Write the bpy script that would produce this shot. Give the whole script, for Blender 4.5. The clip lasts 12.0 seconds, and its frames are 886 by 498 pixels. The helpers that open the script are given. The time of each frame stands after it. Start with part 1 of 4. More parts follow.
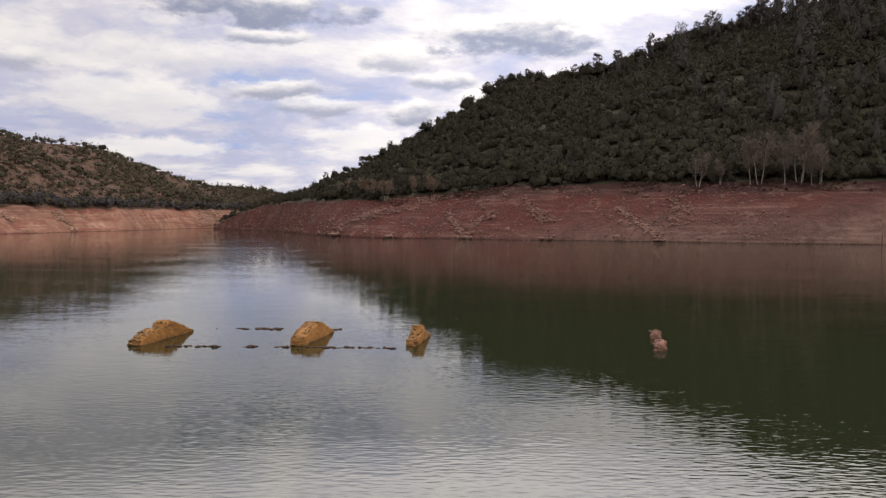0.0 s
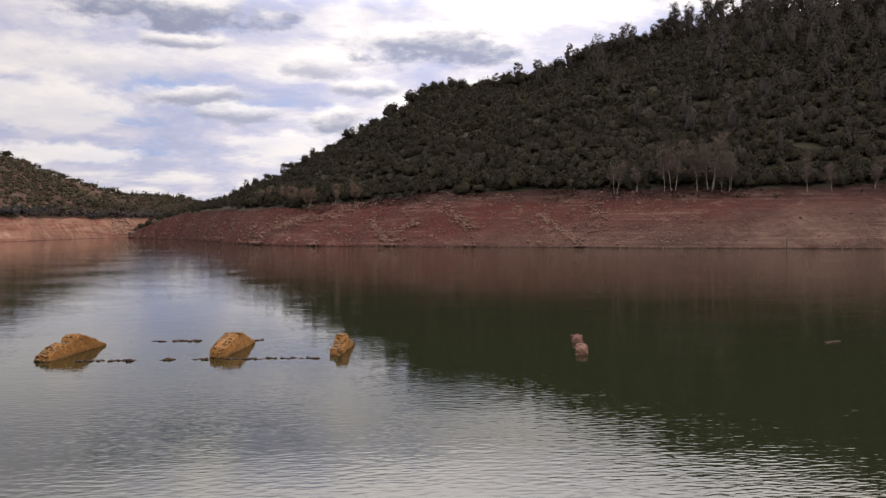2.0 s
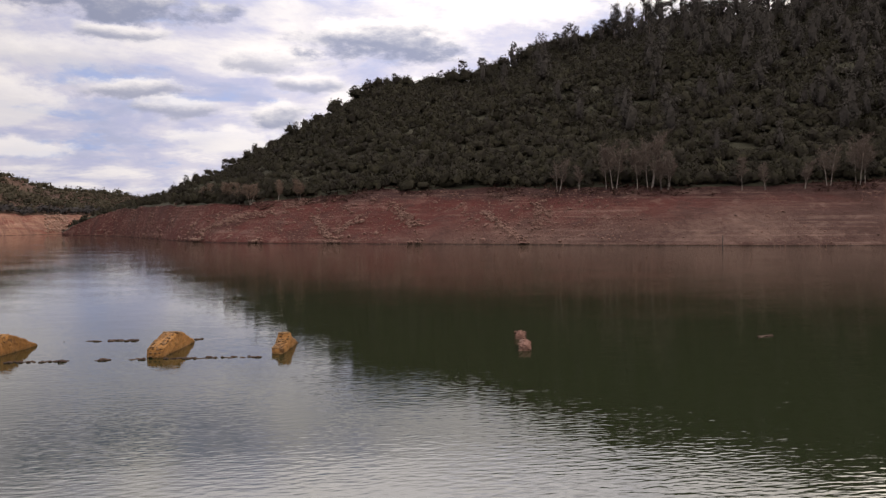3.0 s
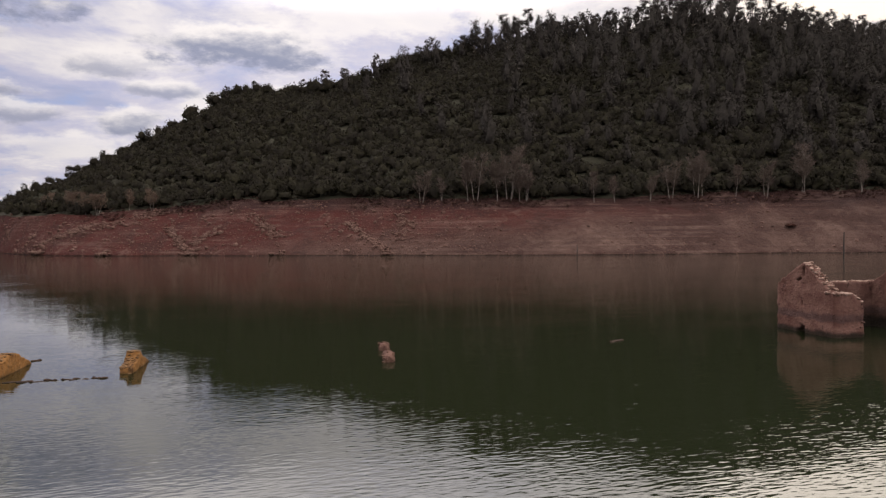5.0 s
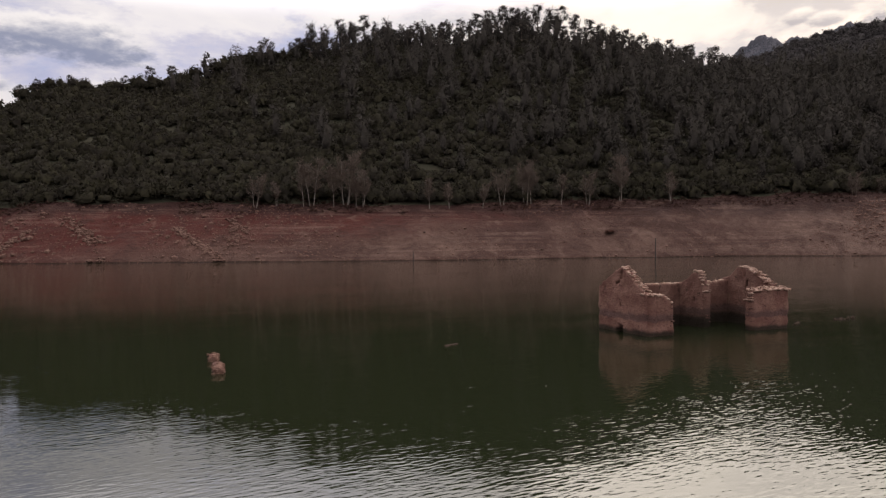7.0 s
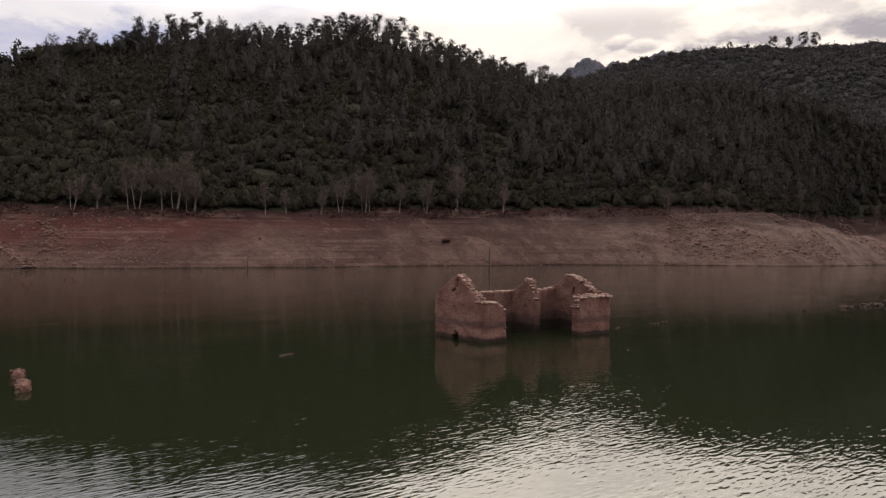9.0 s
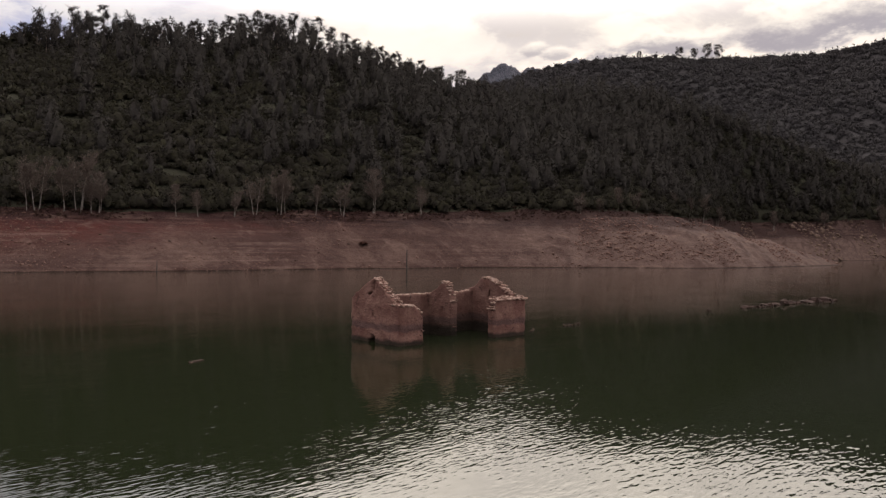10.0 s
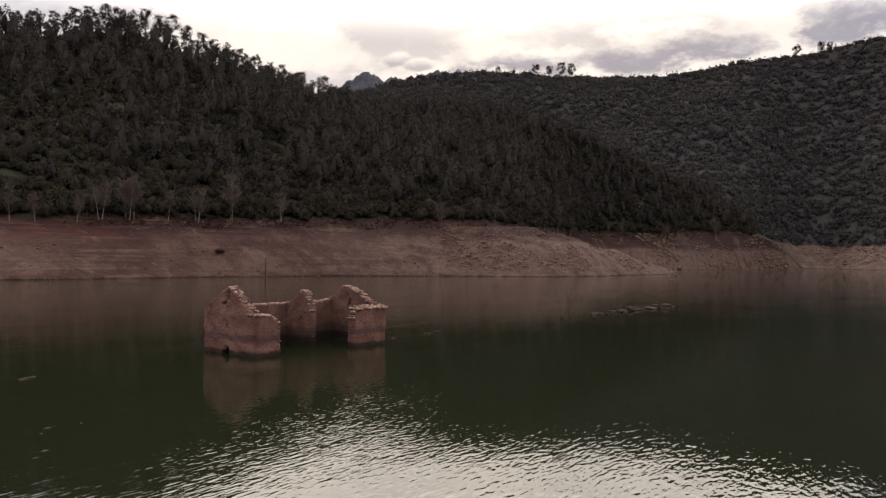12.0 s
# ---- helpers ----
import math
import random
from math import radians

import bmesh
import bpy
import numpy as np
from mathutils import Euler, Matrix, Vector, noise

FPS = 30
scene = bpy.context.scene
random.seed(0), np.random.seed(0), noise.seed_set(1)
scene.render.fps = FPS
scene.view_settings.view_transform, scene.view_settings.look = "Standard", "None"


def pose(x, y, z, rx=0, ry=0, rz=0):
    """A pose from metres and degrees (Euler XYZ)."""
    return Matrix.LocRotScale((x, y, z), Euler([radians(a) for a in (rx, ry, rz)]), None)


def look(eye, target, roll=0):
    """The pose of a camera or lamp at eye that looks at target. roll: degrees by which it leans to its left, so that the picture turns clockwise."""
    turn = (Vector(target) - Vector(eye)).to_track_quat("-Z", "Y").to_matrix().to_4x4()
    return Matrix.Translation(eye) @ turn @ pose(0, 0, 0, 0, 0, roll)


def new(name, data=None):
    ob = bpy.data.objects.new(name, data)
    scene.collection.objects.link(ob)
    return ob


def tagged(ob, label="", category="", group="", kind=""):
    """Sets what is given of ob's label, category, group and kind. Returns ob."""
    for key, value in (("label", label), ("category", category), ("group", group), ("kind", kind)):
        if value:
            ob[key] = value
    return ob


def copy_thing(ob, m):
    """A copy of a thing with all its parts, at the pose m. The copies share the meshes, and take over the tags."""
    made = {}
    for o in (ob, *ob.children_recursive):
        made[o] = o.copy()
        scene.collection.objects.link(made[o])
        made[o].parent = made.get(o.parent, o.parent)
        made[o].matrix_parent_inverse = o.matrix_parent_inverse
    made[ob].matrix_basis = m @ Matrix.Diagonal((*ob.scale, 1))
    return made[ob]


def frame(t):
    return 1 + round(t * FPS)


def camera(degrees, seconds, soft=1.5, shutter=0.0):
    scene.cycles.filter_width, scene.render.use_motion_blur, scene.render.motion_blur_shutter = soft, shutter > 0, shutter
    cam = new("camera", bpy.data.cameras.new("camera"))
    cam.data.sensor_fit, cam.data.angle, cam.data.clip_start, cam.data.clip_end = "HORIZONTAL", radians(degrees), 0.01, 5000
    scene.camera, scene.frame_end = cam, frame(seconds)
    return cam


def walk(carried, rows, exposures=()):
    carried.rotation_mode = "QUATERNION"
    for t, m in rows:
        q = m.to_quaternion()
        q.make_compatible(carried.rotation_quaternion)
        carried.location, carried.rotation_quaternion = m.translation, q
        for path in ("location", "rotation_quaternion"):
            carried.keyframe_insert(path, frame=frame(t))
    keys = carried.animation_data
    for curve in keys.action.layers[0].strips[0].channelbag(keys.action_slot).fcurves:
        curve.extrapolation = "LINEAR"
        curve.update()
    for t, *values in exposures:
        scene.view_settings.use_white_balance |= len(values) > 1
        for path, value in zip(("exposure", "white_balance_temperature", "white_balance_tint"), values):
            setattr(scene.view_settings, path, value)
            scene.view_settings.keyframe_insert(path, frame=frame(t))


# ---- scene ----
cam = camera(59.8, 12.0, soft=1.35)
EYE = 5.0
# seconds, east and north of the first eye, yaw, pitch, lean
ROWS = [
    (0.0, -0.000, -0.000, 0.000, -2.260, -0.000),
    (0.5, 0.003, 0.019, -1.803, -2.073, 0.248),
    (1.0, 0.006, 0.039, -3.136, -1.898, 0.469),
    (1.5, 0.014, 0.064, -4.251, -1.695, 0.478),
    (2.0, 0.022, 0.087, -5.641, -1.735, 0.348),
    (2.5, 0.039, 0.112, -7.638, -1.913, 0.262),
    (4.5, 0.129, 0.255, -16.831, -1.497, 0.326),
    (5.0, 0.154, 0.284, -19.821, -1.219, 0.361),
    (5.5, 0.180, 0.317, -22.936, -0.936, 0.338),
    (6.0, 0.205, 0.354, -25.982, -0.836, 0.325),
    (6.5, 0.240, 0.398, -29.207, -0.864, 0.365),
    (8.5, 0.409, 0.609, -39.977, -0.478, -0.170),
    (9.0, 0.472, 0.666, -43.876, -0.290, -0.289),
    (9.5, 0.547, 0.713, -47.091, -0.151, -0.306),
    (10.0, 0.622, 0.745, -49.996, -0.053, -0.307),
    (10.5, 0.692, 0.767, -52.748, 0.116, -0.244),
    (11.0, 0.758, 0.786, -55.406, 0.285, -0.290),
    (11.5, 0.820, 0.806, -57.946, 0.435, -0.463),
    (12.0, 0.878, 0.824, -60.231, 0.653, -0.556),
]
walk(cam, [(t, pose(x, y, EYE, 90 + p, r, a)) for t, x, y, a, p, r in ROWS],
     [(0.0, 0.30, 6600, 10), (2.5, 0.25, 6600, 12), (4.5, 0.03, 6550, 13), (6.5, -0.12, 6500, 13), (9.0, -0.15, 6450, 13), (12.0, -0.16, 6450, 13)])

# ---- world and sun ----
SUN_AZ, SUN_EL = 65.0, 28.0
sun_dir = Vector((math.sin(radians(SUN_AZ)) * math.cos(radians(SUN_EL)), math.cos(radians(SUN_AZ)) * math.cos(radians(SUN_EL)), math.sin(radians(SUN_EL))))


class Nodes:
    """Short hand for building a node tree."""

    def __init__(self, tree):
        self.tree = tree

    def add(self, kind):
        return self.tree.nodes.new(kind)

    def put(self, socket, value):
        if isinstance(value, bpy.types.NodeSocket):
            self.tree.links.new(value, socket)
        elif value is not None:
            socket.default_value = value

    def math(self, op, a, b=None, c=None, clamp=False):
        node = self.add("ShaderNodeMath")
        node.operation, node.use_clamp = op, clamp
        for socket, value in zip(node.inputs, (a, b, c)):
            self.put(socket, value)
        return node.outputs[0]

    def vec(self, op, a, b=None, scale=None):
        node = self.add("ShaderNodeVectorMath")
        node.operation = op
        self.put(node.inputs[0], a)
        if b is not None:
            self.put(node.inputs[1], b)
        if scale is not None:
            self.put(node.inputs["Scale"], scale)
        return node.outputs["Value"] if op in ("DOT_PRODUCT", "LENGTH", "DISTANCE") else node.outputs["Vector"]

    def mix(self, fac, a, b, blend="MIX"):
        node = self.add("ShaderNodeMix")
        node.data_type, node.blend_type = "RGBA", blend
        self.put(node.inputs[0], fac)
        self.put(node.inputs[6], a if isinstance(a, bpy.types.NodeSocket) else (*a, 1))
        self.put(node.inputs[7], b if isinstance(b, bpy.types.NodeSocket) else (*b, 1))
        return node.outputs[2]

    def noise(self, vector, scale, detail=4.0, rough=0.55, distort=0.0, colour=False):
        node = self.add("ShaderNodeTexNoise")
        self.put(node.inputs["Vector"], vector)
        node.inputs["Scale"].default_value, node.inputs["Detail"].default_value = scale, detail
        node.inputs["Roughness"].default_value, node.inputs["Distortion"].default_value = rough, distort
        return node.outputs["Color" if colour else "Fac"]

    def ramp(self, value, low, high, a=0.0, b=1.0, smooth=True):
        node = self.add("ShaderNodeMapRange")
        node.interpolation_type, node.clamp = "SMOOTHSTEP" if smooth else "LINEAR", True
        for socket, v in zip(node.inputs, (value, low, high, a, b)):
            self.put(socket, v)
        return node.outputs[0]

    def mapping(self, vector, scale=(1, 1, 1), rot=(0, 0, 0), loc=(0, 0, 0)):
        node = self.add("ShaderNodeMapping")
        self.put(node.inputs["Vector"], vector)
        node.inputs["Scale"].default_value, node.inputs["Location"].default_value = scale, loc
        node.inputs["Rotation"].default_value = [radians(a) for a in rot]
        return node.outputs[0]


def heading(az, el):
    a, e = radians(az), radians(el)
    return (math.sin(a) * math.cos(e), math.cos(a) * math.cos(e), math.sin(e))


# a cloudy winter sky: blue behind, a broken layer of white cloud, some grey-bellied clouds nearer
world = bpy.data.worlds.new("sky")
scene.world = world
world.use_nodes = True
n = Nodes(world.node_tree)
n.tree.nodes.clear()
coord = n.add("ShaderNodeTexCoord").outputs["Generated"]
nishita = n.add("ShaderNodeTexSky")
nishita.sky_type, nishita.sun_disc, nishita.sun_elevation, nishita.sun_rotation = "NISHITA", False, radians(SUN_EL), radians(SUN_AZ)
sep = n.add("ShaderNodeSeparateXYZ")
n.put(sep.inputs[0], coord)
up = n.math("ADD", n.math("MAXIMUM", sep.outputs[2], 0.0), 0.17)
flat = n.add("ShaderNodeCombineXYZ")
n.put(flat.inputs[0], n.math("DIVIDE", sep.outputs[0], up))
n.put(flat.inputs[1], n.math("DIVIDE", sep.outputs[1], up))
layer = flat.outputs[0]
blue = n.vec("SCALE", nishita.outputs[0], scale=0.07)
blue = n.mix(0.75, blue, (0.56, 0.58, 0.80))
to_sun = n.vec("DOT_PRODUCT", coord, tuple(sun_dir))
glow = n.ramp(to_sun, 0.78, 0.985)
# the single clouds of the day: heading, height, half breadth, half rise, weight, how grey below
CLOUDS = ((-13.6, 15.3, 7.2, 1.9, 1.0, 1.0), (-12.6, 12.7, 2.8, 0.7, 0.9, 0.9), (-11.6, 9.2, 3.9, 0.8, 0.9, 0.9), (-8.9, 8.1, 2.5, 0.7, 0.8, 0.9), (4.6, 13.3, 6.0, 1.7, 1.0, 1.0), (-3.2, 11.6, 3.8, 0.9, 0.8, 0.85),
          (0.1, 10.1, 2.2, 0.75, 0.85, 0.9), (-2.0, 7.7, 1.8, 0.9, 0.9, 1.0), (-29.5, 10.4, 3.6, 0.9, 0.7, 0.8), (-21.5, 8.2, 6.5, 1.5, 0.75, 0.25), (-20.0, 5.1, 5.5, 0.8, 0.8, 0.1), (-17.0, 11.2, 6.0, 1.1, 0.6, 0.35), (-6.0, 6.0, 4.5, 0.9, 0.7, 0.2),
          (14.5, 15.6, 9.0, 1.7, 0.8, 0.05), (33.0, 18.4, 9.0, 1.3, 0.7, 0.4), (46.4, 14.6, 3.8, 1.9, 0.9, 0.1), (50.8, 15.0, 2.6, 1.2, 0.8, 0.15), (56.6, 14.5, 1.3, 0.6, 0.8, 0.9), (58.4, 14.1, 1.2, 0.6, 0.8, 0.9), (65.4, 14.5, 4.6, 1.3, 0.95, 1.0),
          (75.6, 15.0, 6.2, 1.9, 0.95, 1.0), (88.6, 16.2, 3.6, 1.9, 0.95, 1.0), (60.5, 17.6, 6.0, 1.6, 0.7, 0.5), (72.0, 18.3, 4.0, 0.8, 0.6, 0.6))
# a broken layer far behind
cover = n.noise(n.mapping(layer, (0.95, 1.1, 1), (0, 0, 12), (0.35, 0.2, 0)), 1.35, 8, 0.60, 0.2)
cover = n.math("ADD", cover, n.math("SUBTRACT", n.math("MULTIPLY", glow, 0.02), 0.02))
cover = n.math("ADD", cover, n.ramp(to_sun, 0.25, 0.6, 0.0, 0.06))
veil = n.noise(n.mapping(layer, (1.3, 0.9, 1), (0, 0, 30), (5, 2, 0)), 2.6, 7, 0.62, 0.4)
pale = n.mix(n.ramp(veil, 0.35, 0.62), (0.53, 0.55, 0.74), (0.70, 0.68, 0.78))
pale = n.mix(glow, pale, (0.88, 0.80, 0.74))
bright = n.mix(n.ramp(veil, 0.3, 0.65), (0.82, 0.79, 0.82), (1.02, 0.97, 0.93))
bright = n.mix(glow, bright, (1.34, 1.21, 1.03))
blue = n.mix(n.ramp(veil, 0.40, 0.60), blue, (0.42, 0.51, 0.78))
grey = n.mix(glow, (0.40, 0.42, 0.54), (0.60, 0.53, 0.53))
sky = n.mix(n.ramp(cover, 0.36, 0.47), n.mix(glow, blue, (0.88, 0.78, 0.68)), pale)
sky = n.mix(n.ramp(cover, 0.47, 0.59, 0, 0.85), sky, bright)
sky = n.mix(n.ramp(cover, 0.62, 0.74, 0, 0.5), sky, grey)
sky = n.mix(n.ramp(sep.outputs[2], 0.27, 0.35, 0, 0.8), sky, bright)
puffs = n.noise(n.mapping(coord, (1, 1, 2.2)), 13.0, 8, 0.64, colour=True)
puffs = n.vec("SCALE", n.vec("SUBTRACT", puffs, (0.5, 0.5, 0.5)), scale=2.7)
crown_light = n.mix(glow, (1.06, 1.01, 0.97), (1.36, 1.24, 1.06))
belly = n.mix(glow, (0.30, 0.33, 0.45), (0.46, 0.42, 0.45))
for az, el, wide, rise, weight, dark in CLOUDS:
    own = n.add("ShaderNodeMapping")
    own.vector_type = "TEXTURE"
    n.put(own.inputs["Vector"], coord)
    own.inputs["Location"].default_value, own.inputs["Rotation"].default_value = heading(az, el), (0, 0, -radians(az))
    own.inputs["Scale"].default_value = (radians(wide), 0.4, radians(rise))
    spot = n.vec("ADD", own.outputs[0], puffs)
    tall = n.add("ShaderNodeSeparateXYZ")
    n.put(tall.inputs[0], spot)
    body = n.ramp(n.vec("LENGTH", spot), 1.18, 0.62, 0.0, 0.95 * weight)
    sky = n.mix(body, sky, n.mix(n.ramp(tall.outputs[2], 0.75, -0.45, 0.0, dark), crown_light, belly))
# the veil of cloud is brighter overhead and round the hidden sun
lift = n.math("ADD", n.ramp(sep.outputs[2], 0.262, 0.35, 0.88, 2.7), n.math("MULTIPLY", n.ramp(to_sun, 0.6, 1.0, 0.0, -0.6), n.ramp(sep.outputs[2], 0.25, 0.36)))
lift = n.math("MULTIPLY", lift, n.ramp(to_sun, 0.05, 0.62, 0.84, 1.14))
back = n.add("ShaderNodeBackground")
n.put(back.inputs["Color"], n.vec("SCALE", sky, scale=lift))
back.inputs["Strength"].default_value = 1.0
n.put(n.add("ShaderNodeOutputWorld").inputs["Surface"], back.outputs[0])

sun = new("sun", bpy.data.lights.new("sun", "SUN"))
sun.data.energy, sun.data.angle, sun.data.color = 1.0, radians(50), (1.0, 0.90, 0.76)
sun.matrix_world = look(tuple(sun_dir * 100), (0, 0, 0))

# ---- materials ----


def material(name):
    m = bpy.data.materials.new(name)
    m.use_nodes = True
    nn = Nodes(m.node_tree)
    shader = m.node_tree.nodes["Principled BSDF"]
    place = nn.add("ShaderNodeNewGeometry")
    return m, nn, shader, place


def bump(nn, shader, height, strength, distance):
    node = nn.add("ShaderNodeBump")
    nn.put(node.inputs["Height"], height)
    node.inputs["Strength"].default_value, node.inputs["Distance"].default_value = strength, distance
    nn.put(shader.inputs["Normal"], node.outputs[0])


def earth(name, dark, mid, light, red=None, pale=None, strata=None):
    """Bare clay of a drained shore, with faint strand lines along the heights, and a dark foot: wet clay and painted
    undercut shade.
    """
    m, nn, shader, place = material(name)
    pos = place.outputs["Position"]
    px = nn.add("ShaderNodeSeparateXYZ")
    nn.put(px.inputs[0], pos)
    broad = nn.ramp(nn.noise(pos, 0.035, 5, 0.6), 0.35, 0.65)
    fine = nn.noise(pos, 0.55, 8, 0.65)
    col = nn.mix(broad, mid, dark)
    side = nn.math("ADD", px.outputs[0], nn.math("MULTIPLY", nn.noise(pos, 0.05, 4), 60.0))
    if pale:
        col = nn.mix(nn.ramp(side, 170.0, 260.0), col, pale)
    if red:
        top = nn.math("ADD", nn.math("MULTIPLY", px.outputs[2], -10.0), side)
        col = nn.mix(nn.ramp(top, 0.0, 85.0), red, col)
    if strata:
        beds = nn.noise(nn.mapping(pos, (0.03, 0.03, 0.30), (8, 0, 0)), 1.0, 5, 0.6, 0.6)
        col = nn.mix(nn.ramp(beds, 0.50, 0.60, 0, 0.85), col, strata)
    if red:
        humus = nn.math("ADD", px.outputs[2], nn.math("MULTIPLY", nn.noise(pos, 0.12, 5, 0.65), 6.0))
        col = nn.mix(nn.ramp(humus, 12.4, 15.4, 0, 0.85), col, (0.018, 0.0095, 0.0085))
    strand = nn.noise(nn.mapping(pos, (0.02, 0.02, 1.6)), 1.0, 7, 0.75)
    patchy = nn.ramp(nn.noise(pos, 0.09, 5, 0.65), 0.42, 0.62)
    col = nn.mix(nn.math("MULTIPLY", nn.ramp(strand, 0.48, 0.62, 0, 0.55), patchy), col, light)
    col = nn.mix(nn.ramp(strand, 0.46, 0.36, 0, 0.4), col, dark)
    gully = nn.noise(nn.mapping(pos, (0.16, 0.16, 0.05)), 1.0, 7, 0.68, 0.5)
    col = nn.mix(nn.ramp(gully, 0.50, 0.62, 0, 0.6), col, tuple(c * 0.75 for c in dark))
    col = nn.mix(nn.ramp(gully, 0.44, 0.34, 0, 0.4), col, light)
    col = nn.mix(nn.ramp(fine, 0.35, 0.75, 0, 0.6), col, dark)
    grit = nn.noise(pos, 2.6, 4, 0.7)
    col = nn.mix(nn.ramp(grit, 0.57, 0.72, 0, 0.4), col, light)
    # dark foot at the waterline: wet clay, with the undercut's shade painted in
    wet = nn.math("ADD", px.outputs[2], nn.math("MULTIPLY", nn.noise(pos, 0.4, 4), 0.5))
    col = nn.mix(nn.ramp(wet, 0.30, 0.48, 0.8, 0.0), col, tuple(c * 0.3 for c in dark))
    nn.put(shader.inputs["Base Color"], col)
    shader.inputs["Roughness"].default_value = 0.92
    shader.inputs["Specular IOR Level"].default_value = 0.08
    bump(nn, shader, nn.math("ADD", fine, nn.math("MULTIPLY", grit, 0.4)), 0.9, 0.6)
    return m


def leaf(name, a, b, c, scale=0.09):
    m, nn, shader, place = material(name)
    island = place.outputs["Random Per Island"]
    patch = nn.ramp(nn.noise(place.outputs["Position"], scale, 4, 0.6), 0.35, 0.65)
    col = nn.mix(patch, a, b)
    clump = nn.ramp(nn.noise(place.outputs["Position"], scale * 4.0, 5, 0.6), 0.44, 0.66)
    col = nn.mix(nn.math("MULTIPLY", clump, 0.8), col, c)
    col = nn.mix(nn.ramp(island, 0.5, 1.0, 0, 0.25), col, c)
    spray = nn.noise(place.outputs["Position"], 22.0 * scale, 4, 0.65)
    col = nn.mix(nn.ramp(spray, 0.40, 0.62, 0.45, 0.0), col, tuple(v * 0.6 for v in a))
    nn.put(shader.inputs["Base Color"], col)
    shader.inputs["Roughness"].default_value = 0.85
    shader.inputs["Specular IOR Level"].default_value = 0.05
    # light comes through the foliage as well
    thin, both = nn.add("ShaderNodeBsdfTranslucent"), nn.add("ShaderNodeMixShader")
    nn.put(thin.inputs["Color"], col)
    both.inputs[0].default_value = 0.3
    nn.put(both.inputs[1], shader.outputs[0])
    nn.put(both.inputs[2], thin.outputs[0])
    nn.put(m.node_tree.nodes["Material Output"].inputs["Surface"], both.outputs[0])
    return m


def rock(name, a, b, c, scale=1.0, relief=0.6, dist=0.06):
    m, nn, shader, place = material(name)
    pos = place.outputs["Position"]
    big = nn.ramp(nn.noise(pos, 0.8 * scale, 5, 0.6), 0.35, 0.65)
    fine = nn.noise(pos, 7.0 * scale, 7, 0.7)
    col = nn.mix(big, a, b)
    col = nn.mix(nn.ramp(fine, 0.45, 0.7, 0, 0.8), col, c)
    nn.put(shader.inputs["Base Color"], col)
    shader.inputs["Roughness"].default_value = 0.95
    shader.inputs["Specular IOR Level"].default_value = 0.08
    bump(nn, shader, fine, relief, dist)
    return m


def bark(name, a, b):
    m, nn, shader, place = material(name)
    pos = nn.mapping(place.outputs["Position"], (1, 1, 0.3))
    nn.put(shader.inputs["Base Color"], nn.mix(nn.ramp(nn.noise(pos, 4.0, 5), 0.35, 0.65), a, b))
    shader.inputs["Roughness"].default_value = 0.9
    return m


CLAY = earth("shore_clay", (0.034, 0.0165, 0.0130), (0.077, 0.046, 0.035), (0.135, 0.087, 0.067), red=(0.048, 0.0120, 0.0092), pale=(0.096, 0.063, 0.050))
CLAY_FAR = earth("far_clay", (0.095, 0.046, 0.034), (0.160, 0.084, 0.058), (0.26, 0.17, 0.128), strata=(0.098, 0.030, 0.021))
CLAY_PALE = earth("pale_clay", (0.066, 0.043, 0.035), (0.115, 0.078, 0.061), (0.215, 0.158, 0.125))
# soil of the far hill, its tone raised with distance haze mixed in
HAZED_SOIL = rock("hazed_far_soil", (0.036, 0.032, 0.031), (0.039, 0.035, 0.033), (0.044, 0.039, 0.036), 0.05, 0.5, 0.6)
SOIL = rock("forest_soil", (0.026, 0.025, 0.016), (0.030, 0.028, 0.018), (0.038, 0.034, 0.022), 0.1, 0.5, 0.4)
SCRUB_SOIL = rock("scrub_soil", (0.038, 0.025, 0.018), (0.058, 0.034, 0.025), (0.100, 0.062, 0.045), 0.08, 0.7, 0.8)
CRAG = rock("crag", (0.085, 0.085, 0.10), (0.13, 0.125, 0.14), (0.05, 0.055, 0.06), 0.05, 1.0, 6.0)
LEDGE = rock("shore_ledge", (0.12, 0.066, 0.047), (0.19, 0.118, 0.088), (0.30, 0.21, 0.165), 0.5, 0.8, 0.15)
HILL_ROCK = rock("hill_rock", (0.060, 0.036, 0.028), (0.090, 0.054, 0.042), (0.145, 0.096, 0.074), 0.3, 0.9, 0.3)
CLOD = rock("dark_clod", (0.035, 0.022, 0.018), (0.06, 0.036, 0.028), (0.09, 0.06, 0.045), 1.0)
STONE = rock("shore_stone", (0.065, 0.033, 0.025), (0.105, 0.060, 0.046), (0.20, 0.135, 0.106), 1.0)
SHORE_ROCK = rock("far_shore_rock", (0.075, 0.047, 0.035), (0.125, 0.083, 0.06), (0.21, 0.155, 0.12), 0.5)
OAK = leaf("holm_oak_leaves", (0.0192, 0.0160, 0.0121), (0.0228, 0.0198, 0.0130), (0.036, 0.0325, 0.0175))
# next two lighter and greyer than the oaks: haze and glare in the colour
HAZED_PINE = leaf("hazed_pine_needles", (0.0325, 0.0278, 0.0245), (0.0360, 0.0312, 0.0265), (0.044, 0.0385, 0.0310))
HAZED_LEAF = leaf("hazed_far_leaves", (0.038, 0.0335, 0.0335), (0.041, 0.0365, 0.0355), (0.046, 0.041, 0.038), 0.03)
SCRUB = leaf("scrub_leaves", (0.032, 0.028, 0.018), (0.046, 0.039, 0.025), (0.072, 0.058, 0.038), 0.05)
DRY = leaf("dry_brush", (0.046, 0.024, 0.019), (0.062, 0.032, 0.024), (0.040, 0.029, 0.019), 0.1)
